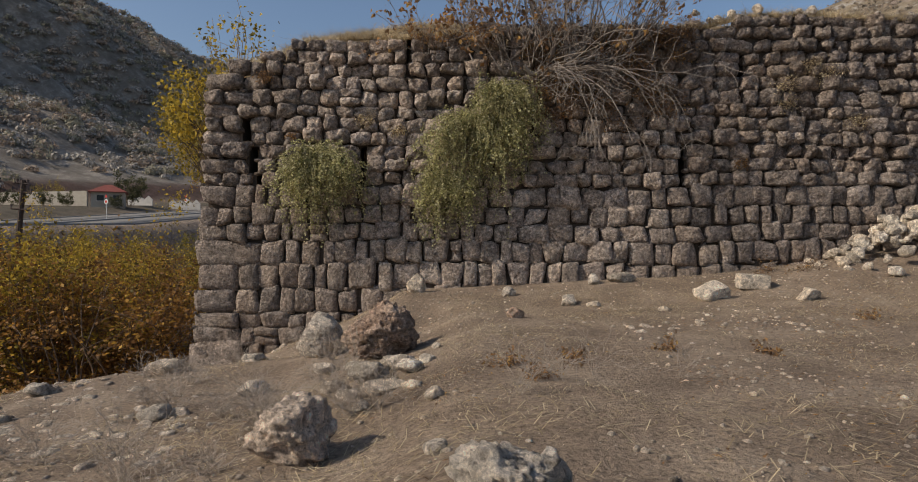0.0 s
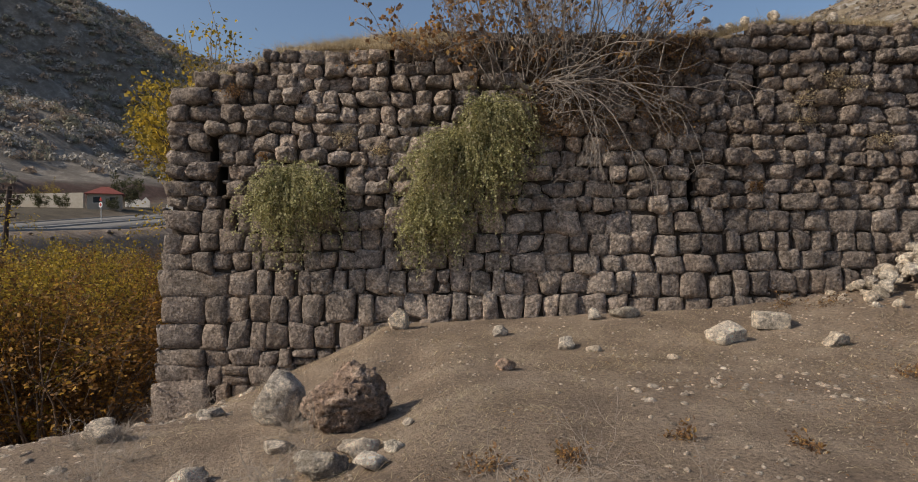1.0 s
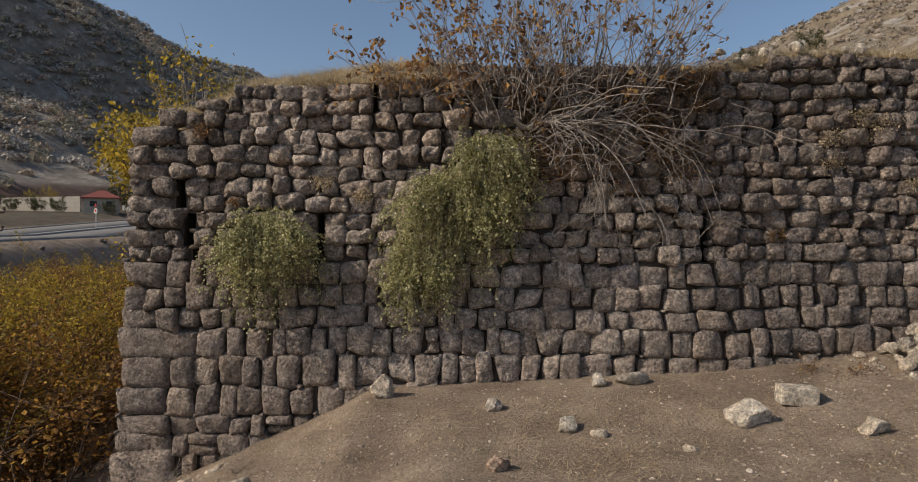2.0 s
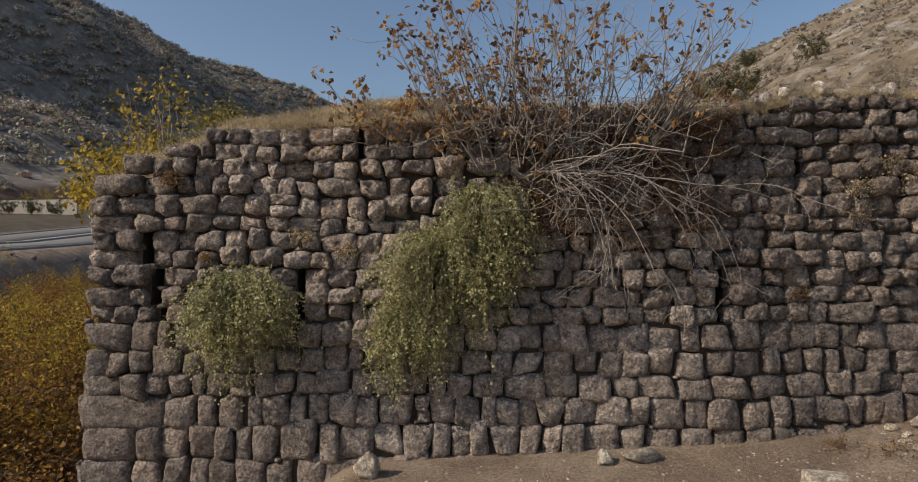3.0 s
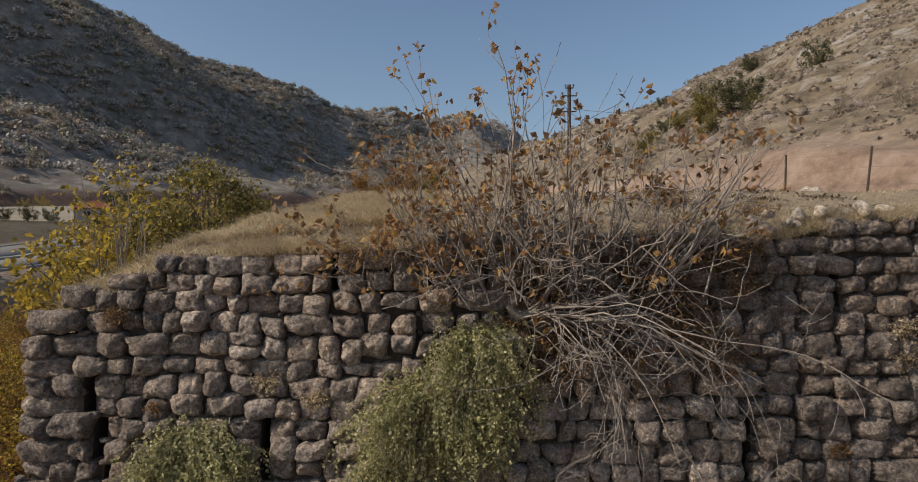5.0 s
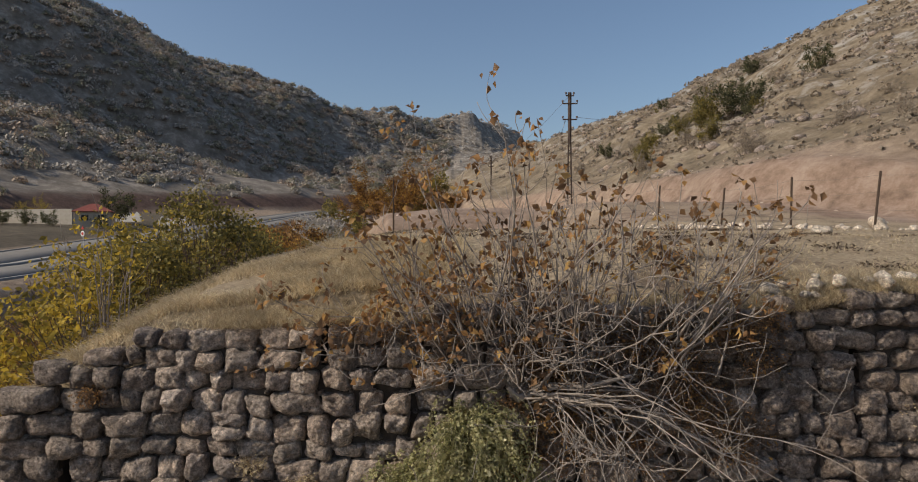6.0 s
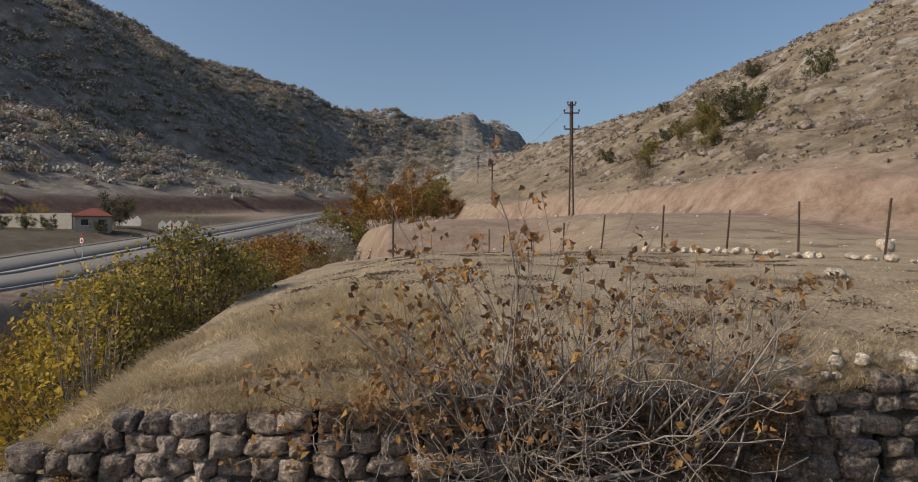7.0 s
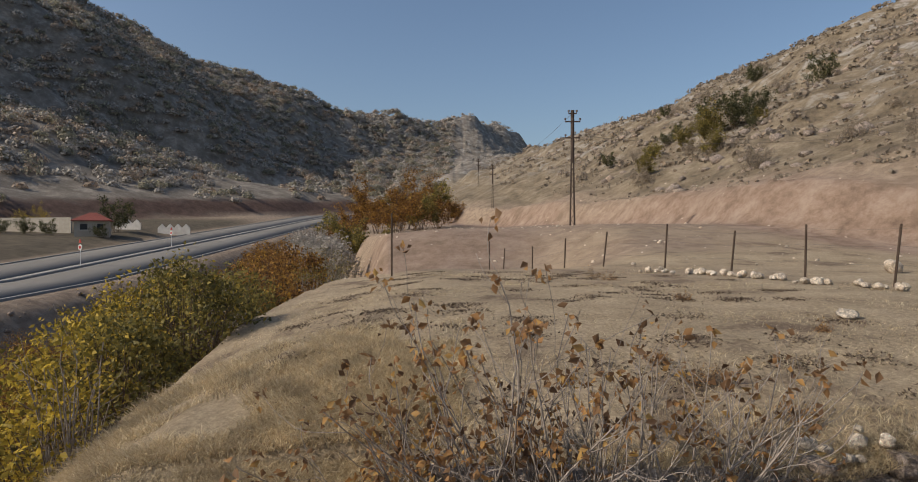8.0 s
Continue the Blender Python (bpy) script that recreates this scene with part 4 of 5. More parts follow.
for i in range(34):
    y = ridge_rng.uniform(70, 135)
    x = y * ridge_rng.uniform(0.27, 0.50)
    src = (hill_bare, hill_gold, hill_bare, hill_tree, hill_bare)[i % 5]
    copy_thing(src, pose(x, y, at(x, y) - 0.15, 0, 0, i * 53) @ Matrix.Scale(ridge_rng.uniform(0.35, 0.7) * (2.2 if src is hill_bare else 1.0), 4))
hill_tree.matrix_basis = pose(36, 85, at(36, 85) - 0.2)
hill_gold.matrix_basis = pose(33.5, 88, at(33.5, 88) - 0.2)
hill_bare.matrix_basis = pose(30, 52, at(30, 52) - 0.15)


# ---- dry grass ----
def grass_field(name, label, rng, xs, ys, zs, tall, width=0.004, lean=0.45, mat=STRAW):
    n = len(xs)
    a = rng.uniform(0, 6.28, n)
    h = tall * rng.uniform(0.45, 1.2, n)
    side = np.stack([np.cos(a), np.sin(a), np.zeros(n)], -1) * width
    base = np.stack([xs, ys, zs - 0.01], -1)
    bend = np.stack([rng.normal(0, lean, n), rng.normal(0, lean, n), np.ones(n)], -1)
    mid = base + bend * (h * 0.55)[:, None]
    tip = base + (bend * [1.8, 1.8, 0.9]) * h[:, None]
    v = np.stack([base - side, base + side, mid + side * 0.7, mid - side * 0.7, tip], 1).reshape(-1, 3)
    k = np.arange(n)[:, None] * 5
    return tagged(new(name, mesh_np(name, v, [k + [[0, 1, 2, 3]], k + [[3, 2, 4]]], mat)), label, "grass", kind="stuff")


def clumped(rng, n, box, scale, cut, seed):
    x, y = rng.uniform(box[0], box[1], n), rng.uniform(box[2], box[3], n)
    ok = fbm(np.stack([x, y], -1), scale, 3, seed) + rng.normal(0, 0.15, n) > cut
    return x[ok], y[ok]


rng = np.random.default_rng(61)
x, y = clumped(rng, 38000, (-3.7, 9, 10.2, 12.5), 0.8, -0.2, 2)
ok = rng.random(len(x)) < np.where(y < 11.0, 0.7, 0.15)
grass_field("terrace_grass", "short dry straw grass along the top of the wall", rng, x[ok], y[ok], land(x[ok], y[ok]), 0.09, lean=0.8)
x, y = clumped(rng, 26000, (-3.6, 11, 12, 27), 0.5, 0.1, 3)
grass_field("terrace_grass", "thin dry grass on the flat terrace", rng, x, y, land(x, y), 0.06, 0.006)
# turf hanging over the wall head
x = rng.uniform(-3.7, 9.2, 26000)
y = rng.uniform(9.86, 10.3, 26000)
ok = vnoise(np.stack([x, y * 0 + 3], -1), 1.6, 5) + rng.normal(0, 0.3, len(x)) > -0.25
x, y = x[ok], y[ok]
z = np.maximum(wall_top(x) - 0.06, 0)
grass_field("wall_grass", "straw-coloured grass growing on the wall head", rng, x, y, z + 0.25 * (y - 9.86), 0.11, lean=0.8)
x, y = clumped(rng, 60000, (-6, 7.5, 1.5, 9.6), 0.7, 0.42, 12)
grass_field("yard_grass", "withered grass stubble on bare earth", rng, x, y, land(x, y), 0.035, 0.003, 1.1)
n = 84
cx, cy = rng.uniform(-2.5, 8, n), rng.uniform(11, 26, n)
x = np.repeat(cx, 110) + rng.normal(0, 0.22, n * 110)
y = np.repeat(cy, 110) + rng.normal(0, 0.15, n * 110)
grass_field("cropped_tufts", "dark cropped stubs of dead grass on the terrace", rng, x, y, land(x, y), 0.05, 0.016, 1.0, BROWN_TWIG)
x, y = clumped(rng, 70000, (-3.85, 0.6, 10.3, 14.5), 0.9, -0.35, 6)
ok = rng.random(len(x)) < np.clip(1.25 - (y - 10.3) * 0.28, 0.1, 1)
grass_field("bank_grass", "blond matted grass on the sloping terrace corner", rng, x[ok], y[ok], land(x[ok], y[ok]), 0.12, 0.005, 0.7)


x, y = clumped(rng, 20000, (-2.5, 7, 1.6, 8.8), 0.8, 0.2, 15)
n = len(x)
a, ln = rng.uniform(0, 6.28, n), rng.uniform(0.03, 0.15, n)
run = np.stack([np.cos(a) * ln, np.sin(a) * ln], -1)
side = np.stack([-np.sin(a), np.cos(a)], -1) * rng.uniform(0.001, 0.0028, n)[:, None]
one, two = np.stack([x, y], -1), np.stack([x, y], -1) + run
corners = np.stack([one - side, one + side, two + side, two - side], 1)
high = np.repeat(np.stack([land(one[:, 0], one[:, 1]) + 0.012, land(two[:, 0], two[:, 1]) + rng.uniform(0.01, 0.04, n)], 1), 2, axis=1)
v = np.concatenate([corners, high[:, :, None]], 2).reshape(-1, 3)
tagged(new("straw_litter", mesh_np("straw_litter", v, np.arange(n)[:, None] * 4 + [[0, 1, 2, 3]], STRAW)), "broken pale straws lying on the bare yard", "litter", kind="stuff")


# ---- rocks ----
def ball(detail):
    bm = bmesh.new()
    bmesh.ops.create_icosphere(bm, subdivisions=detail, radius=1.0)
    v = np.array([p.co[:] for p in bm.verts])
    f = np.array([[p.index for p in q.verts] for q in bm.faces])
    bm.free()
    return v, f


BALLS = {k: ball(k) for k in (1, 2, 3, 4, 5)}


def rock_shape(rng, size, detail=3, facets=9, rough=0.10, pits=0.0):
    """A broken stone: a ball cut by planes, then worn and pitted; its foot on z = 0."""
    v, f = BALLS[detail]
    v = v.copy()
    for _ in range(facets):
        n = rng.normal(size=3)
        n /= np.linalg.norm(n)
        d = rng.uniform(0.55, 0.85)
        over = np.maximum(v @ n - d, 0)
        v = v - over[:, None] * n
    seed = rng.uniform(0, 80)
    r = 1 + rough * vnoise(v, 1.7, seed) + rough * 0.6 * vnoise(v, 4.1, seed + 1) + rough * 0.35 * vnoise(v, 9, seed + 2)
    if pits:
        r = r + pits * 0.3 * vnoise(v, 24, seed + 6) - pits * 0.7 * np.clip(vnoise(v, 6.5, seed + 4) - 0.1, 0, 1) - pits * 0.8 * np.clip(vnoise(v, 12, seed + 5), 0, 1)
    v = v * r[:, None] * np.array(size) / 2
    v[:, 2] -= v[:, 2].min() * 0.72
    return v, f


def rock(name, label, x, y, size, seed, mat=RUBBLE, detail=4, turn=None, group="loose stones", **kw):
    rng = np.random.default_rng(seed)
    v, f = rock_shape(rng, size, detail, **kw)
    ob = tagged(new(name, mesh_np(name, v, f, mat, True)), label, "rock", group)
    ob.matrix_basis = pose(x, y, at(x, y) - 0.02, 0, 0, rng.uniform(0, 360) if turn is None else turn)
    return ob


rock("tufa_boulder", "pinkish brown crusty porous tufa boulder on bare earth", -0.76, 6.05, (0.74, 0.66, 0.60), 71, TUFA, 5, 20, facets=4, rough=0.15, pits=0.24)
rock("boulder", "rounded pale limestone boulder at the wall's foot", -1.42, 6.4, (0.5, 0.42, 0.5), 72, RUBBLE, 4, 0, facets=1, rough=0.12)
rock("tufa_outcrop", "upright weathered lump of pinkish tufa among dry stalks", -0.83, 3.15, (0.46, 0.38, 0.36), 173, PINK_ROCK, 5, facets=2, rough=0.2, pits=0.11)
rock("limestone_rock", "pitted white limestone rock lying in the dirt", 0.14, 2.05, (0.38, 0.3, 0.27), 74, RUBBLE, 5, 10, rough=0.17, pits=0.22)
rock("limestone_rock", "grey limestone rock half in shade", 0.30, 2.15, (0.16, 0.16, 0.2), 75, RUBBLE, 4, rough=0.14)
rock("flat_slab", "broken pale slab lying on dry earth", -0.5, 4.3, (0.34, 0.22, 0.14), 76, RUBBLE, 3, 10)
rock("flat_slab", "small broken pale slab on dry earth", -0.74, 4.25, (0.18, 0.16, 0.12), 77, RUBBLE, 3)
rock("limestone_rock", "heap-like pitted white rock in dry weeds", -0.70, 4.95, (0.42, 0.3, 0.2), 78, RUBBLE, 4, 0, rough=0.16, pits=0.12)
rock("limestone_rock", "small dark-shaded limestone lump", -0.14, 3.75, (0.14, 0.12, 0.12), 79, RUBBLE, 3)
rock("limestone_rock", "pale angular stone leaning at the wall's foot", -0.62, 9.22, (0.34, 0.28, 0.36), 80, RUBBLE, 4)
rock("limestone_rock", "small brownish pitted stone casting a shadow", 0.64, 7.15, (0.24, 0.2, 0.2), 81, TUFA, 4, rough=0.14)
rock("limestone_rock", "small pitted stone on bare earth", 0.68, 8.65, (0.24, 0.2, 0.17), 82, RUBBLE, 4, rough=0.14)
rock("limestone_rock", "white pitted stone on bare earth", 1.42, 8.15, (0.28, 0.22, 0.19), 83, RUBBLE, 4)
rock("limestone_rock", "white rounded stone on bare earth", 1.68, 7.95, (0.22, 0.16, 0.13), 84, RUBBLE, 3)
rock("limestone_rock", "broad pale rock flat on the ground", 3.27, 8.15, (0.5, 0.36, 0.3), 85, RUBBLE, 4)
rock("limestone_rock", "pale stone lying on the dirt", 4.25, 7.7, (0.32, 0.26, 0.2), 86, RUBBLE, 4)
rock("limestone_rock", "small white stone near the wall", 1.98, 9.3, (0.24, 0.2, 0.22), 87, RUBBLE, 3)
rock("limestone_rock", "long white stone at the wall's foot", 2.4, 9.28, (0.5, 0.2, 0.2), 88, RUBBLE, 3, 0)
rock("limestone_rock", "tiny white stone on bare earth", 2.45, 7.55, (0.16, 0.12, 0.1), 89, RUBBLE, 3)
rock("white_rock", "white rock on the dry terrace", 6.8, 14.7, (0.36, 0.28, 0.24), 90, RUBBLE, 3)
rock("white_rock", "white boulder beyond the fence", 14.2, 24.5, (0.8, 0.6, 0.6), 91, RUBBLE, 3)
bm = bmesh.new()
bmesh.ops.create_cube(bm, size=1.0, matrix=Matrix.Diagonal((0.4, 0.2, 0.2, 1)))
bmesh.ops.bevel(bm, geom=bm.edges[:], offset=0.02, segments=2, affect="EDGES", profile=0.6)
me = bpy.data.meshes.new("cut_block")
bm.to_mesh(me)
bm.free()
me.materials.append(RUBBLE)
ob = tagged(new("cut_block", me), "squared grey stone block lying on the ground", "block")
ob.matrix_basis = pose(3.95, 8.5, at(3.95, 8.5) + 0.085, 2, 3, -4)

# fallen stones heaped against the wall
pile = tagged(new("stone_pile"), "heap of fallen pale limestone rubble against the wall", "stone pile")
pile.location = (6.6, 8.9, at(6.6, 8.9))
rng = np.random.default_rng(95)
shapes = []
for i in range(14):
    v, f = rock_shape(rng, (1, rng.uniform(0.65, 0.95), rng.uniform(0.6, 0.85)), 3, 10, 0.07)
    shapes.append(mesh_np("stone", v, f, RUBBLE, True))
for i in range(270):
    x = 4.9 + 3.8 * rng.beta(1.6, 1.2)
    y = 9.55 - abs(rng.normal(0, 0.55)) - 0.25 * rng.random() * smooth01((x - 5.5) / 2)
    k = smooth01((x - 5.0) / 1.9) * smooth01((y - 7.7) / 1.6)
    z = 0.62 * k * rng.uniform(0.55, 1.0)
    s = rng.uniform(0.12, 0.30) * (0.8 + 0.3 * k)
    ob = part("stone", shapes[i % 14], None, pile)
    ob.matrix_basis = Matrix.Translation(Vector((x, y, at(x, y) + z - 0.05)) - pile.location) @ pose(0, 0, 0, rng.uniform(-40, 40), rng.uniform(-40, 40), rng.uniform(0, 360)) @ Matrix.Scale(s, 4)


def scatter(name, label, rng, xs, ys, sizes, mat, detail=2, sink=0.3):
    pool = [rock_shape(rng, (1, rng.uniform(0.6, 0.95), rng.uniform(0.4, 0.75)), detail, 8, 0.08) for _ in range(24)]
    zs = land(xs, ys)
    out = []
    for i, (x, y, z, s) in enumerate(zip(xs, ys, zs, sizes)):
        v, f = pool[i % 24]
        a = rng.uniform(0, 6.28)
        c, d = math.cos(a), math.sin(a)
        out.append((np.stack([v[:, 0] * c - v[:, 1] * d, v[:, 0] * d + v[:, 1] * c, v[:, 2] - sink * 0.5], -1) * s + [x, y, z], f))
    v, f = join(out)
    return tagged(new(name, mesh_np(name, v, f, mat, detail > 1)), label, "stones", kind="stuff")


rng = np.random.default_rng(96)
n = 4200
y = rng.uniform(2.2, 12, n)
x = -1.2 - np.abs(rng.normal(0, 3.2, n)) - 0.12 * y
ok = (x > -13) & ~((y > 9.3) & (x > -4.4)) & (fbm(np.stack([x, y], -1), 0.55, 3, 3) + rng.normal(0, 0.3, n) > 0.2)
scatter("slope_stones", "pale broken stones strewn down the slope", rng, x[ok], y[ok], 0.02 + 0.19 * rng.random(ok.sum()) ** 4, RUBBLE_JOINED, 2, 0.55)
n = 9500
x, y = rng.uniform(-3, 8, n), rng.uniform(1.5, 9.4, n)
ok = fbm(np.stack([x, y], -1), 0.8, 3, 8) + rng.normal(0, 0.4, n) > 0.0
scatter("yard_pebbles", "small pebbles and clods scattered over the yard", rng, x[ok], y[ok], 0.010 + 0.055 * rng.random(ok.sum()) ** 3, RUBBLE_JOINED, 1)
n = 60
x, y = rng.normal(2.6, 0.7, n), rng.normal(6.25, 0.3, n)
scatter("white_chips", "cluster of white stone chips on the dirt", rng, x, y, rng.uniform(0.03, 0.12, n), RUBBLE_JOINED, 2, 0.5)
n = 10000
x, y = rng.uniform(20, 170, n), rng.uniform(30, 330, n)
sr = 0.969 * (x - 22) + 0.246 * (y - 35)
ok = (sr > 2) & (sr < 115) & (fbm(np.stack([x, y], -1), 1 / 20, 3, 4) + rng.normal(0, 0.25, n) + 0.006 * (sr - 30) > 0.0)
scatter("slope_rocks", "grey limestone outcrops on the hillside", rng, x[ok], y[ok], 0.35 + 1.9 * rng.random(ok.sum()) ** 3, STONE_JOINED_DIM, 1)
n = 500
x, y = rng.uniform(-8, 24, n), rng.uniform(27, 85, n)
scatter("bank_stones", "small stones on the reddish dirt bank", rng, x, y, 0.05 + 0.3 * rng.random(n) ** 3, RUBBLE_JOINED, 1)
n = 300
x, y = rng.uniform(-29, -21, n), rng.uniform(25, 110, n)
scatter("road_bank_stones", "grey stones on the bank below the road", rng, x, y, 0.2 + 0.7 * rng.random(n) ** 2, STONE_JOINED_DIM, 1)

# loose stones on the wall head
head = tagged(new("wall_head_rubble"), "loose pale stones tumbled along the wall head", "stone pile")
head.location = (5.0, 9.95, 4.15)
for i in range(44):
    x = rng.uniform(3.6, 8.6)
    y = rng.uniform(9.86, 10.5)
    ob = part("stone", shapes[i % 14], None, head)
    ob.matrix_basis = Matrix.Translation(Vector((x, y, float(wall_top(x)) - 0.02 + 0.2 * rng.random() * smooth01((5.6 - x) / 1.5))) - head.location) @ pose(0, 0, 0, rng.uniform(-30, 30), rng.uniform(-30, 30), rng.uniform(0, 360)) @ Matrix.Scale(rng.uniform(0.10, 0.27), 4)

# row of stones along the fence
row = tagged(new("stone_row"), "row of pale stones laid along the fence", "stone row")
row.location = (8.5, 22, at(8.5, 22))
for i in range(70):
    t = i / 69
    x, y = 11.8 - 5.2 * t + rng.normal(0, 0.12), 17.6 + 8.0 * t + rng.normal(0, 0.2)
    ob = part("stone", shapes[i % 14], None, row)
    ob.matrix_basis = Matrix.Translation(Vector((x, y, at(x, y) + 0.02)) - row.location) @ pose(0, 0, 0, 0, 0, i * 47) @ Matrix.Scale(rng.uniform(0.10, 0.32), 4)

# ---- fence ----
RUST = plain_material("rusty_steel", (0.085, 0.06, 0.045), 0.75, 0.4, 20, 0.4)
WIRE = plain_material("fence_wire", (0.16, 0.14, 0.12), 0.6, 0.2, 20, 0.5)


def bar(bm, a, b, r, sides=6):
    a, b = Vector(a), Vector(b)
    m = (b - a).to_track_quat("Z", "Y").to_matrix().to_4x4()
    bmesh.ops.create_cone(bm, cap_ends=True, segments=sides, radius1=r, radius2=r, depth=(b - a).length, matrix=Matrix.Translation((a + b) / 2) @ m)


fence = tagged(new("fence"), "wire fence on thin rusty steel posts along the terrace", "fence")
POSTS = [(13.6, 16.0, 1.55, 4), (12.4, 18.0, 1.5, 5), (11.2, 20.0, 1.55, 6), (10.1, 22.0, 1.55, 1), (8.95, 24.1, 1.35, 5), (7.6, 26.3, 1.6, 3), (6.0, 28.6, 1.35, 6), (4.9, 31.0, 1.5, 2), (3.9, 34.0, 1.6, 0), (2.7, 36.6, 1.6, 3), (2.1, 38.6, 1.6, 0)]
heads = []
for x, y, h, lean in POSTS:
    bm = bmesh.new()
    bar(bm, (0, 0, -0.2), (0, 0, h), 0.03)
    bar(bm, (0.018, 0, h * 0.3), (0.018, 0.0, h), 0.014, 4)
    ob = part("post", bm, RUST, fence)
    m = pose(x, y, at(x, y), 0, lean, 0)
    ob.matrix_basis = m
    heads.append(m)
for k in (0.35, 0.65, 0.93):
    for a, b, pa, pb in zip(heads[:-1], heads[1:], POSTS[:-1], POSTS[1:]):
        bm = bmesh.new()
        p, q = a @ Vector((0, 0, pa[2] * k)), b @ Vector((0, 0, pb[2] * k))
        mid = (p + q) / 2 - Vector((0, 0, 0.05))
        pts = [(np.array(p), 0.004), (np.array(mid), 0.004), (np.array(q), 0.004)]
        bm.free()
        v, f = tubes([pts], 3)
        part("wire", mesh_np("wire", v, f, WIRE), None, fence)
bm = bmesh.new()
bar(bm, (0, 0, -0.3), (0, 0, 2.25), 0.035)
bar(bm, (0, -0.06, 1.9), (0, 0.06, 1.9), 0.02)
me = bpy.data.meshes.new("steel_post")
bm.to_mesh(me)
bm.free()
me.materials.append(RUST)
tagged(new("steel_post", me), "single tall rusty steel post at the terrace edge", "post").matrix_basis = pose(-1.9, 27, at(-1.9, 27))

# ---- power line ----
POLE = plain_material("weathered_pole", (0.075, 0.055, 0.045), 0.85, 0.3, 6)
PORCELAIN = plain_material("insulator", (0.12, 0.09, 0.08), 0.35, 0.2, 20)


def power_pole(label, x, y, h, turn=0, lean=0):
    ob = tagged(new("power_pole"), label, "utility pole", "power poles")
    ob.matrix_basis = pose(x, y, at(x, y), 0, lean, turn)
    bm = bmesh.new()
    for sx in (-1, 1):
        for sy in (-1, 1):
            bar(bm, (0.16 * sx, 0.16 * sy, -0.4), (0.07 * sx, 0.07 * sy, h * 0.62), 0.045, 4)
    steps = 12
    for i in range(steps):
        a, b = h * 0.62 * i / steps, h * 0.62 * (i + 1) / steps
        wa, wb = 0.16 - 0.09 * i / steps, 0.16 - 0.09 * (i + 1) / steps
        s = 1 if i % 2 else -1
        bar(bm, (-wa * s, -wa, a), (wb * s, -wb, b), 0.016, 4)
        bar(bm, (-wa, wa * s, a), (-wb, -wb * s, b), 0.016, 4)
    part("lattice", bm, POLE, ob, "rusty lattice lower shaft")
    bm = bmesh.new()
    bar(bm, (0, 0, h * 0.55), (0, 0, h), 0.13, 8)
    part("shaft", bm, POLE, ob)
    for z, w, n in ((h * 0.97, 0.28, 2), (h * 0.90, 0.52, 3), (h * 0.76, 0.5, 2)):
        bm = bmesh.new()
        bar(bm, (-w, -0.08, z), (w, -0.08, z), 0.05, 4)
        arm = part("crossarm", bm, POLE, ob)
        for i in range(n):
            bm = bmesh.new()
            px = -w + 2 * w * i / (n - 1)
            bar(bm, (px, -0.08, z), (px, -0.08, z + 0.12), 0.03, 6)
            bar(bm, (px, -0.08, z + 0.12), (px, -0.08, z + 0.24), 0.07, 8)
            part("insulator", bm, PORCELAIN, arm)
    return ob


power_pole("dark lattice power pole with crossarms beside the track", 8.4, 49, 8.1)
power_pole("distant dark power pole further up the valley", 6.0, 114, 7.6)
power_pole("thin far power pole by the track", 5.2, 175, 7.5)
power_pole("leaning dark power pole beside the creek road", -24, 34, 6.6, 0, 5)


def cable(a, b, sag, r=0.012):
    pts = []
    for t in np.linspace(0, 1, 25):
        p = np.array(a) * (1 - t) + np.array(b) * t
        p[2] -= sag * 4 * t * (1 - t)
        pts.append((p, r))
    v, f = tubes([pts], 4)
    tagged(new("power_cable", mesh_np("power_cable", v, f, WIRE)), "thin sagging power cable from the pole", "cable", "cables")


cable((8.9, 48.9, at(8.4, 49) + 6.3), (46, 42, 17.0), 2.3)
cable((8.4, 48.9, at(8.4, 49) + 7.9), (6.0, 114, at(6, 114) + 7.4), 1.2)

# ---- valley road ----
def asphalt_build(nodes, links, bsdf):
    n = tex(nodes, links, "ShaderNodeTexNoise", 0.35, "World", 6, 0.65, (0.4, 0.06, 1))
    col = ramp(nodes, links, n.outputs["Fac"], [(0.3, (0.13, 0.125, 0.118)), (0.7, (0.19, 0.182, 0.172))])
    links.new(col, bsdf.inputs["Base Color"])


ASPHALT = material("dusty_asphalt", asphalt_build, 0.85)
CONCRETE = plain_material("pale_concrete", (0.26, 0.25, 0.232), 0.9, 0.2, 1.0)


def strip(name, label, near, far, lift, mat, category, top=0.0):
    ys = np.concatenate([np.arange(-60, 60, 4.0), np.arange(60, 300, 2.0)])
    e = road_edge(ys)
    z = valley_road(ys) + lift
    cols = [(near, -0.6), (near, top), (far, top), (far, -0.6)]
    v = np.concatenate([np.stack([e - o, ys, z + dz], -1) for o, dz in cols])
    n = len(ys)
    f = []
    for c in range(3):
        i = np.arange(n - 1) + c * n
        f.append(np.stack([i, i + 1, i + 1 + n, i + n], -1))
    return tagged(new(name, mesh_np(name, v, np.concatenate(f), mat)), label, category, kind="structure")


strip("road", "dusty grey asphalt carriageway along the valley", 1.0, 8.6, 0.06, ASPHALT, "road")
strip("road_far_lane", "second dusty asphalt carriageway of the valley road", 9.9, 18.5, 0.06, ASPHALT, "road")
strip("median", "pale concrete median strip between the carriageways", 8.65, 9.85, 0.07, CONCRETE, "kerb", 0.12)
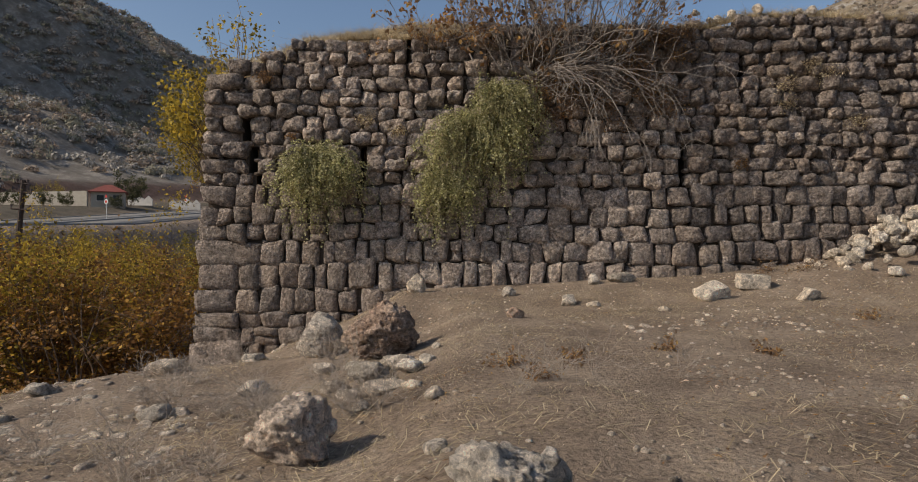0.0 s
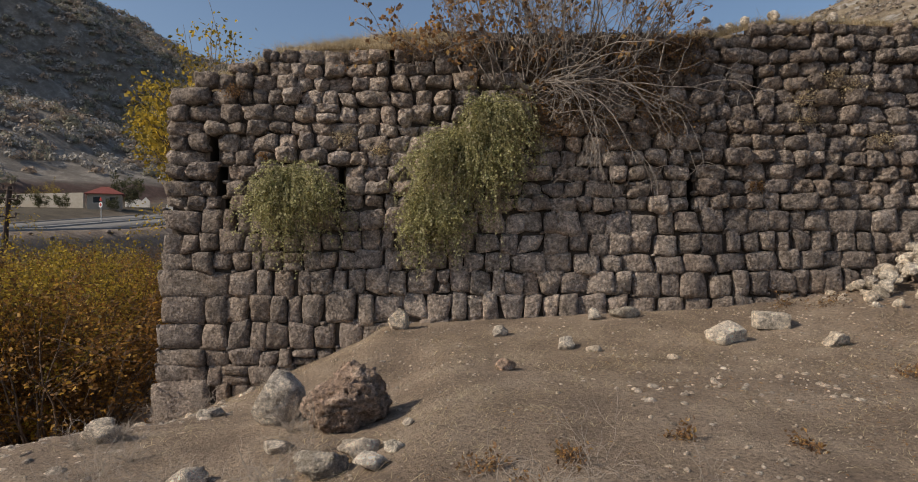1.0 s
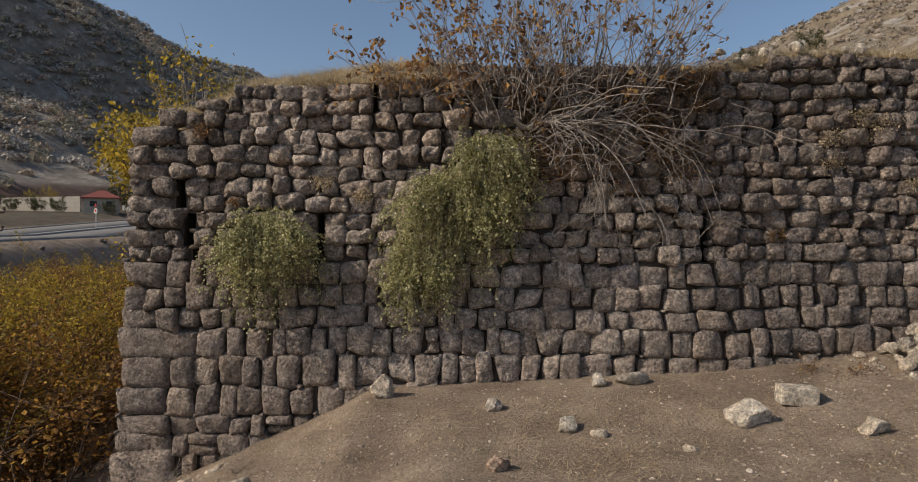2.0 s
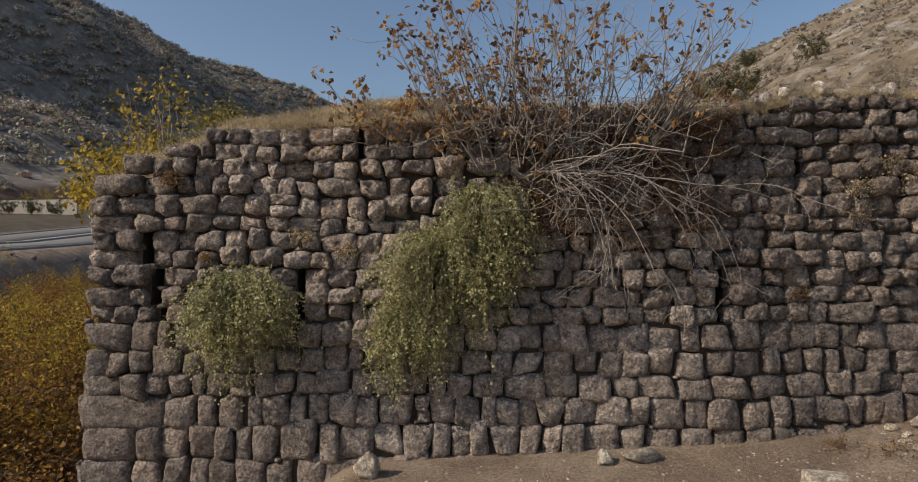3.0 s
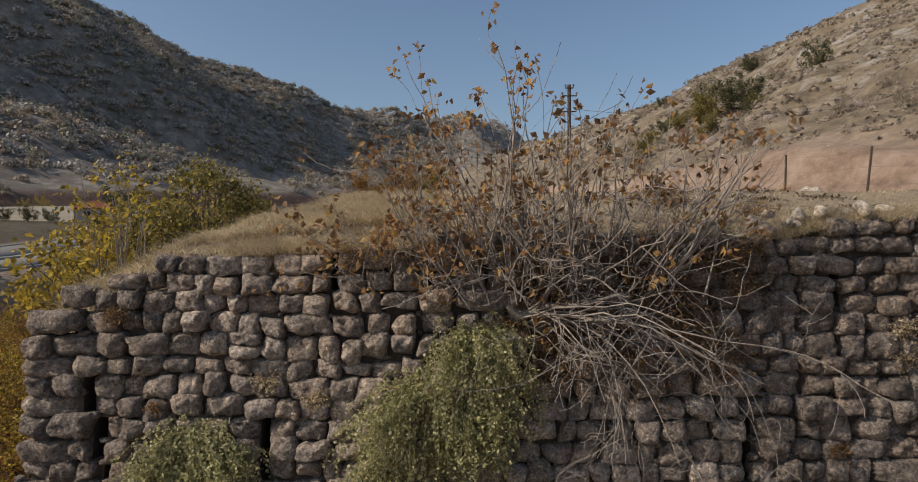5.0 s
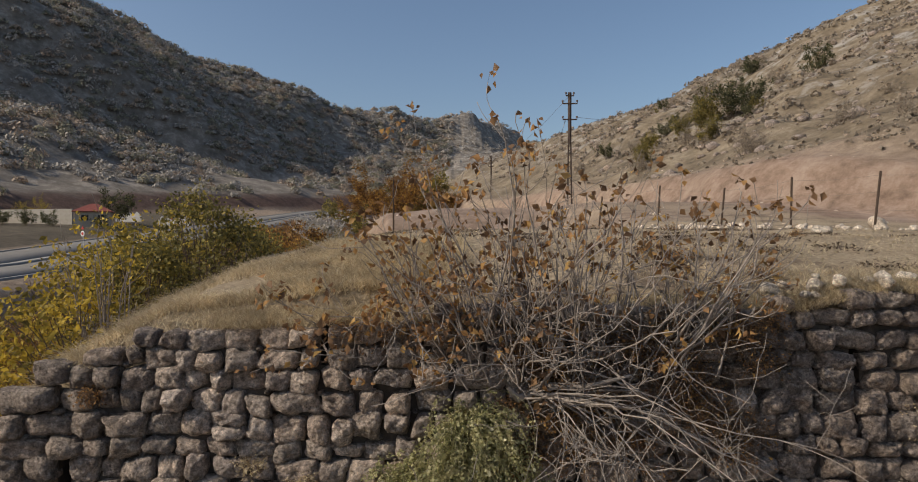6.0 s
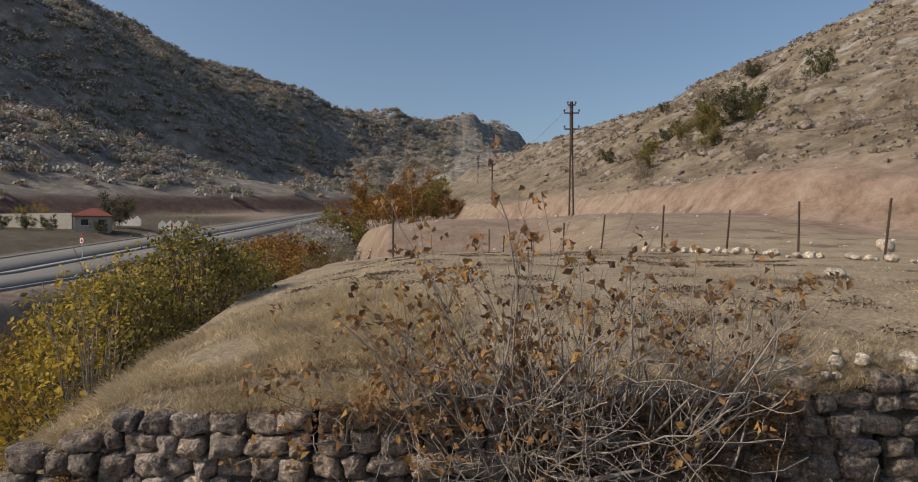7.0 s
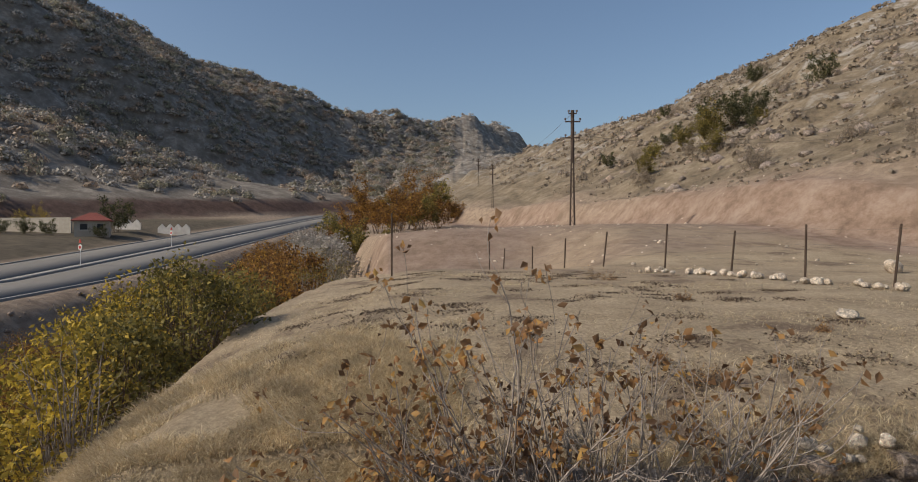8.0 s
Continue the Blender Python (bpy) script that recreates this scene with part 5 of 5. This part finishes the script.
strip("kerb", "low pale concrete kerb along the road", 0.6, 0.95, 0.07, CONCRETE, "kerb", 0.08)
strip("kerb_far", "low pale concrete kerb beyond the far lane", 18.55, 18.9, 0.07, CONCRETE, "kerb", 0.10)

SIGN_RED = plain_material("sign_red", (0.4, 0.05, 0.04), 0.5, 0.1)
SIGN_WHITE = plain_material("sign_white", (0.7, 0.7, 0.68), 0.5, 0.1)


def road_sign(x, y):
    ob = tagged(new("road_sign"), "small red and white roadside sign on a post", "sign", "road signs")
    ob.matrix_basis = pose(x, y, float(valley_road(np.array(y))) + 0.2, 0, 0, -25)
    bm = bmesh.new()
    bar(bm, (0, 0, -0.3), (0, 0, 2.2), 0.04)
    part("pole", bm, SIGN_WHITE, ob)
    bm = bmesh.new()
    bar(bm, (0, -0.03, 1.9), (0, -0.07, 1.9), 0.3, 16)
    face = part("disc", bm, SIGN_WHITE, ob)
    bm = bmesh.new()
    bar(bm, (0, -0.075, 1.9), (0, -0.09, 1.9), 0.17, 16)
    part("emblem", bm, SIGN_RED, face, "red round emblem")
    bm = bmesh.new()
    bmesh.ops.create_cone(bm, cap_ends=True, segments=3, radius1=0.26, radius2=0.26, depth=0.04, matrix=Matrix.Translation((0, -0.05, 2.5)) @ pose(0, 0, 0, 90, 0, 0))
    part("triangle", bm, SIGN_RED, ob, "red triangular warning plate")


road_sign(-39.6, 71)
road_sign(-41.0, 95)

# ---- roadside buildings ----
PLASTER = plain_material("cream_plaster", (0.40, 0.365, 0.31), 0.9, 0.12, 1.5, dirt=(0.4, 0.34, 0.27))
WHITEWASH = plain_material("whitewash", (0.68, 0.65, 0.6), 0.9, 0.1, 1.5, dirt=(0.5, 0.46, 0.4))
ROOF = plain_material("red_tin_roof", (0.24, 0.075, 0.055), 0.6, 0.2, 3.0)
GLASS_DARK = plain_material("dark_window", (0.03, 0.035, 0.04), 0.15, 0.1)


def box(bm, x0, x1, y0, y1, z0, z1):
    bmesh.ops.create_cube(bm, size=1.0, matrix=Matrix.Translation(((x0 + x1) / 2, (y0 + y1) / 2, (z0 + z1) / 2)) @ Matrix.Diagonal((x1 - x0, y1 - y0, z1 - z0, 1)))


hut = tagged(new("guard_hut"), "small cream hut with a red hipped roof beside the road", "building")
HX, HY = -59.3, 107.0
HZ = at(HX, HY)
hut.matrix_basis = pose(HX, HY, HZ, 0, 0, 25) @ Matrix.Scale(0.85, 4)
bm = bmesh.new()
box(bm, -2.9, 2.9, -2.4, 2.4, -1.0, 2.75)
part("wall", bm, PLASTER, hut)
bm = bmesh.new()
base = [bm.verts.new(p) for p in ((-3.4, -2.9, 2.75), (3.4, -2.9, 2.75), (3.4, 2.9, 2.75), (-3.4, 2.9, 2.75))]
eave = [bm.verts.new(p) for p in ((-3.4, -2.9, 2.9), (3.4, -2.9, 2.9), (3.4, 2.9, 2.9), (-3.4, 2.9, 2.9))]
ridge = [bm.verts.new((-0.6, 0, 4.4)), bm.verts.new((0.6, 0, 4.4))]
bm.faces.new(base[::-1])
for i in range(4):
    bm.faces.new((base[i], base[(i + 1) % 4], eave[(i + 1) % 4], eave[i]))
bm.faces.new((eave[0], eave[1], ridge[1], ridge[0]))
bm.faces.new((eave[1], eave[2], ridge[1]))
bm.faces.new((eave[2], eave[3], ridge[0], ridge[1]))
bm.faces.new((eave[3], eave[0], ridge[0]))
part("roof", bm, ROOF, hut, "red hipped sheet roof")
for x0, x1, y0, y1 in ((-1.9, -0.7, -2.43, -2.36), (0.9, 1.9, -2.43, -2.36)):
    bm = bmesh.new()
    box(bm, x0, x1, y0, y1, 1.1, 2.2)
    win = part("window", bm, GLASS_DARK, hut)
    bm = bmesh.new()
    box(bm, x0 - 0.08, x1 + 0.08, y0 - 0.06, y0 - 0.005, 1.0, 1.1)
    part("sill", bm, WHITEWASH, win)
bm = bmesh.new()
box(bm, -2.93, -2.86, -0.6, 0.5, -0.2, 2.05)
part("door", bm, GLASS_DARK, hut)


def boundary(name, label, x0, y0, x1, y1, h, teeth, mat):
    """A low wall, plain or with a zigzag top."""
    n = max(2, teeth * 2)
    length = math.hypot(x1 - x0, y1 - y0)
    bm = bmesh.new()
    profile = [(0, -0.8), (length, -0.8)] + [(length * (n - i) / n, h - (0 if i % 2 or not teeth else 0.75)) for i in range(n + 1)]
    front = [bm.verts.new((a, 0, b)) for a, b in profile]
    f = bm.faces.new(front)
    ext = bmesh.ops.extrude_face_region(bm, geom=[f])
    bmesh.ops.translate(bm, verts=[g for g in ext["geom"] if isinstance(g, bmesh.types.BMVert)], vec=(0, 0.25, 0))
    bmesh.ops.triangulate(bm, faces=bm.faces[:])
    me = bpy.data.meshes.new(name)
    bm.to_mesh(me)
    bm.free()
    me.materials.append(mat)
    ob = tagged(new(name, me), label, "wall", "boundary walls")
    ob.matrix_basis = pose(x0, y0, at((x0 + x1) / 2, (y0 + y1) / 2), 0, 0, math.degrees(math.atan2(y1 - y0, x1 - x0)))


boundary("boundary_wall", "long plain cream boundary wall behind the road", -112, 122, -66, 112, 2.1, 0, PLASTER)
boundary("zigzag_wall", "white wall with a zigzag top beside the road", -56.0, 122, -50.2, 122.5, 2.1, 4, WHITEWASH)
boundary("zigzag_wall", "short white wall with a zigzag top", -65.0, 124, -60.2, 124, 1.9, 3, WHITEWASH)
for i, (x, y, s) in enumerate(((-66, 106, 0.55), (-70, 107, 0.6), (-75, 108, 0.55), (-80, 110, 0.6), (-86, 110, 0.6), (-56.5, 104, 0.45), (-90, 114, 0.7))):
    copy_thing(hill_tree, pose(x, y, at(x, y) - 0.2, 0, 0, i * 70) @ Matrix.Scale(s, 4))
for i, (x, y, s) in enumerate(((-74, 116, 0.9), (-78, 117, 0.8), (-60, 116, 1.2))):
    copy_thing(protos[0] if i < 2 else hill_tree, pose(x, y, at(x, y) - 0.2, 0, 0, i * 70) @ Matrix.Scale(s, 4))


# ---- dead weeds and litter ----
def weed(name, label, x, y, z, seed, size, stalks, mat, leaves=0, leaf=None, up=1.0, out=0.6, category="weed", depth=1):
    rng = np.random.default_rng(seed)
    ob = tagged(new(name), label, category, "dry weeds")
    ob.location = (x, y, z)
    lines, tips = [], []
    for _ in range(stalks):
        a = rng.uniform(0, 6.28)
        l, t = forked(rng, rng.normal(0, 0.04 * size, 3) * [1, 1, 0], (math.cos(a) * out, math.sin(a) * out, up), size * rng.uniform(0.5, 1.1), 0.0013, (0, 0, 0.01), 0.26, 3, 0.5, depth, 0.8)
        lines += l
        tips += t
    v, f = tubes(lines, 3)
    part("stalk_tuft", mesh_np("stalk_tuft", v, f, mat, True), None, ob)
    if leaves:
        src = np.array([p for l in lines for p, _ in l[2:]])
        pos = src[rng.integers(0, len(src), leaves)] + rng.normal(0, 0.02, (leaves, 3))
        v, f = leaf_cloud(rng, pos, rng.uniform(0.5, 1.3, leaves) * 0.035, 0.3, 0.5, 0.4)
        part("dry_foliage", mesh_np("dry_foliage", v, f, leaf), None, ob)
    return ob


for i, (x, y, s) in enumerate(((-0.35, 4.75, 0.2), (-0.5, 5.15, 0.24), (-0.25, 5.0, 0.14), (-0.95, 4.75, 0.2), (-0.62, 3.95, 0.14), (-0.3, 4.1, 0.12), (-1.2, 5.6, 0.2), (-1.05, 3.6, 0.18), (-0.2, 5.5, 0.12), (-1.7, 5.2, 0.24), (-2.2, 4.6, 0.22), (-2.9, 6.3, 0.3), (-2.4, 7.4, 0.26), (-3.4, 7.2, 0.3), (-1.9, 7.9, 0.28), (-3.7, 5.6, 0.26), (-0.1, 2.75, 0.13), (-0.45, 2.5, 0.12), (-3.9, 9.0, 0.34), (-4.6, 8.2, 0.36), (-1.9, 3.0, 0.2), (-1.5, 2.6, 0.16))):
    rock("broken_stone", "pale broken limestone lump among dry weeds", x, y, (s * 1.25, s, s * 0.7), 400 + i, RUBBLE, 3, rough=0.16)
GREY_STALK = plain_material("pale_dry_stalk", (0.38, 0.32, 0.265), 0.9, 0.25, 20)
weed_rng = np.random.default_rng(88)
extra = [(float(a), float(b), float(c), 26) for a, b, c in zip(weed_rng.uniform(-3.4, -0.2, 18), weed_rng.uniform(2.6, 6.4, 18), weed_rng.uniform(0.16, 0.34, 18))]
spots = extra + [(-0.75, 4.0, 0.42, 26), (-0.95, 4.6, 0.4, 26), (-1.15, 3.7, 0.45, 30), (-1.5, 4.6, 0.4, 24), (-0.9, 5.3, 0.36, 20), (0.35, 3.6, 0.42, 12), (0.9, 4.2, 0.46, 9), (0.62, 4.0, 0.3, 16), (-1.7, 3.2, 0.45, 26), (-2.3, 5.2, 0.4, 24), (-3.0, 8.6, 0.45, 30), (-3.6, 8.8, 0.4, 24), (1.4, 4.0, 0.26, 8), (-2.1, 8.4, 0.4, 22), (-1.3, 2.7, 0.4, 20), (-2.4, 3.6, 0.5, 22)]
for i, (x, y, s, n) in enumerate(spots):
    weed("dry_weed", "bleached dry weed with thin brittle stalks", x, y, at(x, y), 200 + i, s, n, GREY_STALK)
for i, (x, y, s, n) in enumerate(((0.55, 4.1, 0.10, 14), (0.85, 4.5, 0.10, 14), (0.3, 4.4, 0.12, 12), (2.3, 4.7, 0.08, 10), (4.3, 6.6, 0.14, 12), (1.6, 4.9, 0.08, 8), (4.9, 9.0, 0.2, 18), (4.5, 9.2, 0.16, 14))):
    weed("leaf_litter", "brown withered leaves lying on the earth", x, y, at(x, y) + 0.01, 240 + i, s * 1.6, n, BROWN_TWIG, 160, FIG_LEAF, 0.15, 1.0, "litter")
for i, (x, y, s, n) in enumerate(((3.3, 11.6, 0.32, 60), (3.9, 10.7, 0.30, 50), (4.7, 22.0, 0.4, 40), (4.95, 16.9, 0.25, 40), (4.4, 22.5, 0.4, 30), (3.0, 12.2, 0.2, 24), (5.8, 13.6, 0.2, 20))):
    weed("dead_thistle", "dark dead bush flattened on the terrace", x, y, at(x, y), 260 + i, s, n, BROWN_TWIG, 300, FIG_LEAF, 0.35, 1.0)
# tufts rooted in the joints; both generated runs are added to darken the fig's wall
for i, (x, z, s, n) in enumerate(((5.05, 3.15, 0.30, 40), (5.05, 2.85, 0.25, 30), (5.7, 3.35, 0.3, 40), (5.5, 3.5, 0.22, 30), (6.15, 2.6, 0.26, 34), (-0.95, 2.45, 0.2, 24), (-1.45, 2.62, 0.22, 30), (1.0, 2.9, 0.3, 40), (1.25, 2.7, 0.3, 40), (1.1, 3.2, 0.3, 40), (1.5, 3.0, 0.3, 40), (4.35, 1.95, 0.12, 16), (-2.6, 2.35, 0.12, 14), (-3.0, 3.3, 0.2, 24), (0.0, 3.9, 0.3, 40), (0.5, 3.9, 0.3, 40), (3.0, 3.9, 0.3, 40), (2.5, 4.0, 0.3, 40), (-0.5, 3.9, 0.3, 34), (3.5, 4.0, 0.25, 30), *[(1.0 + 0.16 * j, 2.55 + 0.17 * (j * 7 % 9), 0.34, 24) for j in range(16)], *[(1.15 + 2.2 * (j * 0.618 % 1), 2.85 + 1.15 * (j * 0.755 % 1), 0.42, 44) for j in range(30)])):
    ob = weed("wall_weed", "withered brown weed in a wall joint, massed to darken the fig's wall", x, wall_face(z) - 0.02, z, 300 + i, s, n, BROWN_TWIG, 260, STRAW if i < 7 else FIG_LEAF, 0.1, 0.7)
    for child in ob.children:
        co = np.empty(len(child.data.vertices) * 3, dtype=np.float32)
        child.data.vertices.foreach_get("co", co)
        co = co.reshape(-1, 3)
        co[:, 1] = -np.abs(co[:, 1]) * 0.8 - 0.02
        co[:, 2] -= 0.25 * np.abs(co[:, 2])
        child.data.vertices.foreach_set("co", co.ravel())
n = 5200
rng = np.random.default_rng(330)
x, y = clumped(rng, n * 2, (-2, 6.5, 2, 9.0), 0.9, 0.15, 14)
z = land(x, y) + 0.006
pos = np.stack([x, y, z], -1)
v, f = leaf_cloud(rng, pos, rng.uniform(0.015, 0.05, len(pos)), 0.0, 0.35, 0.3)
v[:, 2] = np.repeat(z, 4) + (v[:, 2] - np.repeat(z, 4)) * 0.25 + 0.006
tagged(new("leaf_litter", mesh_np("leaf_litter", v, f, FIG_LEAF)), "scattered fallen brown leaf scraps on the yard", "litter", kind="stuff")
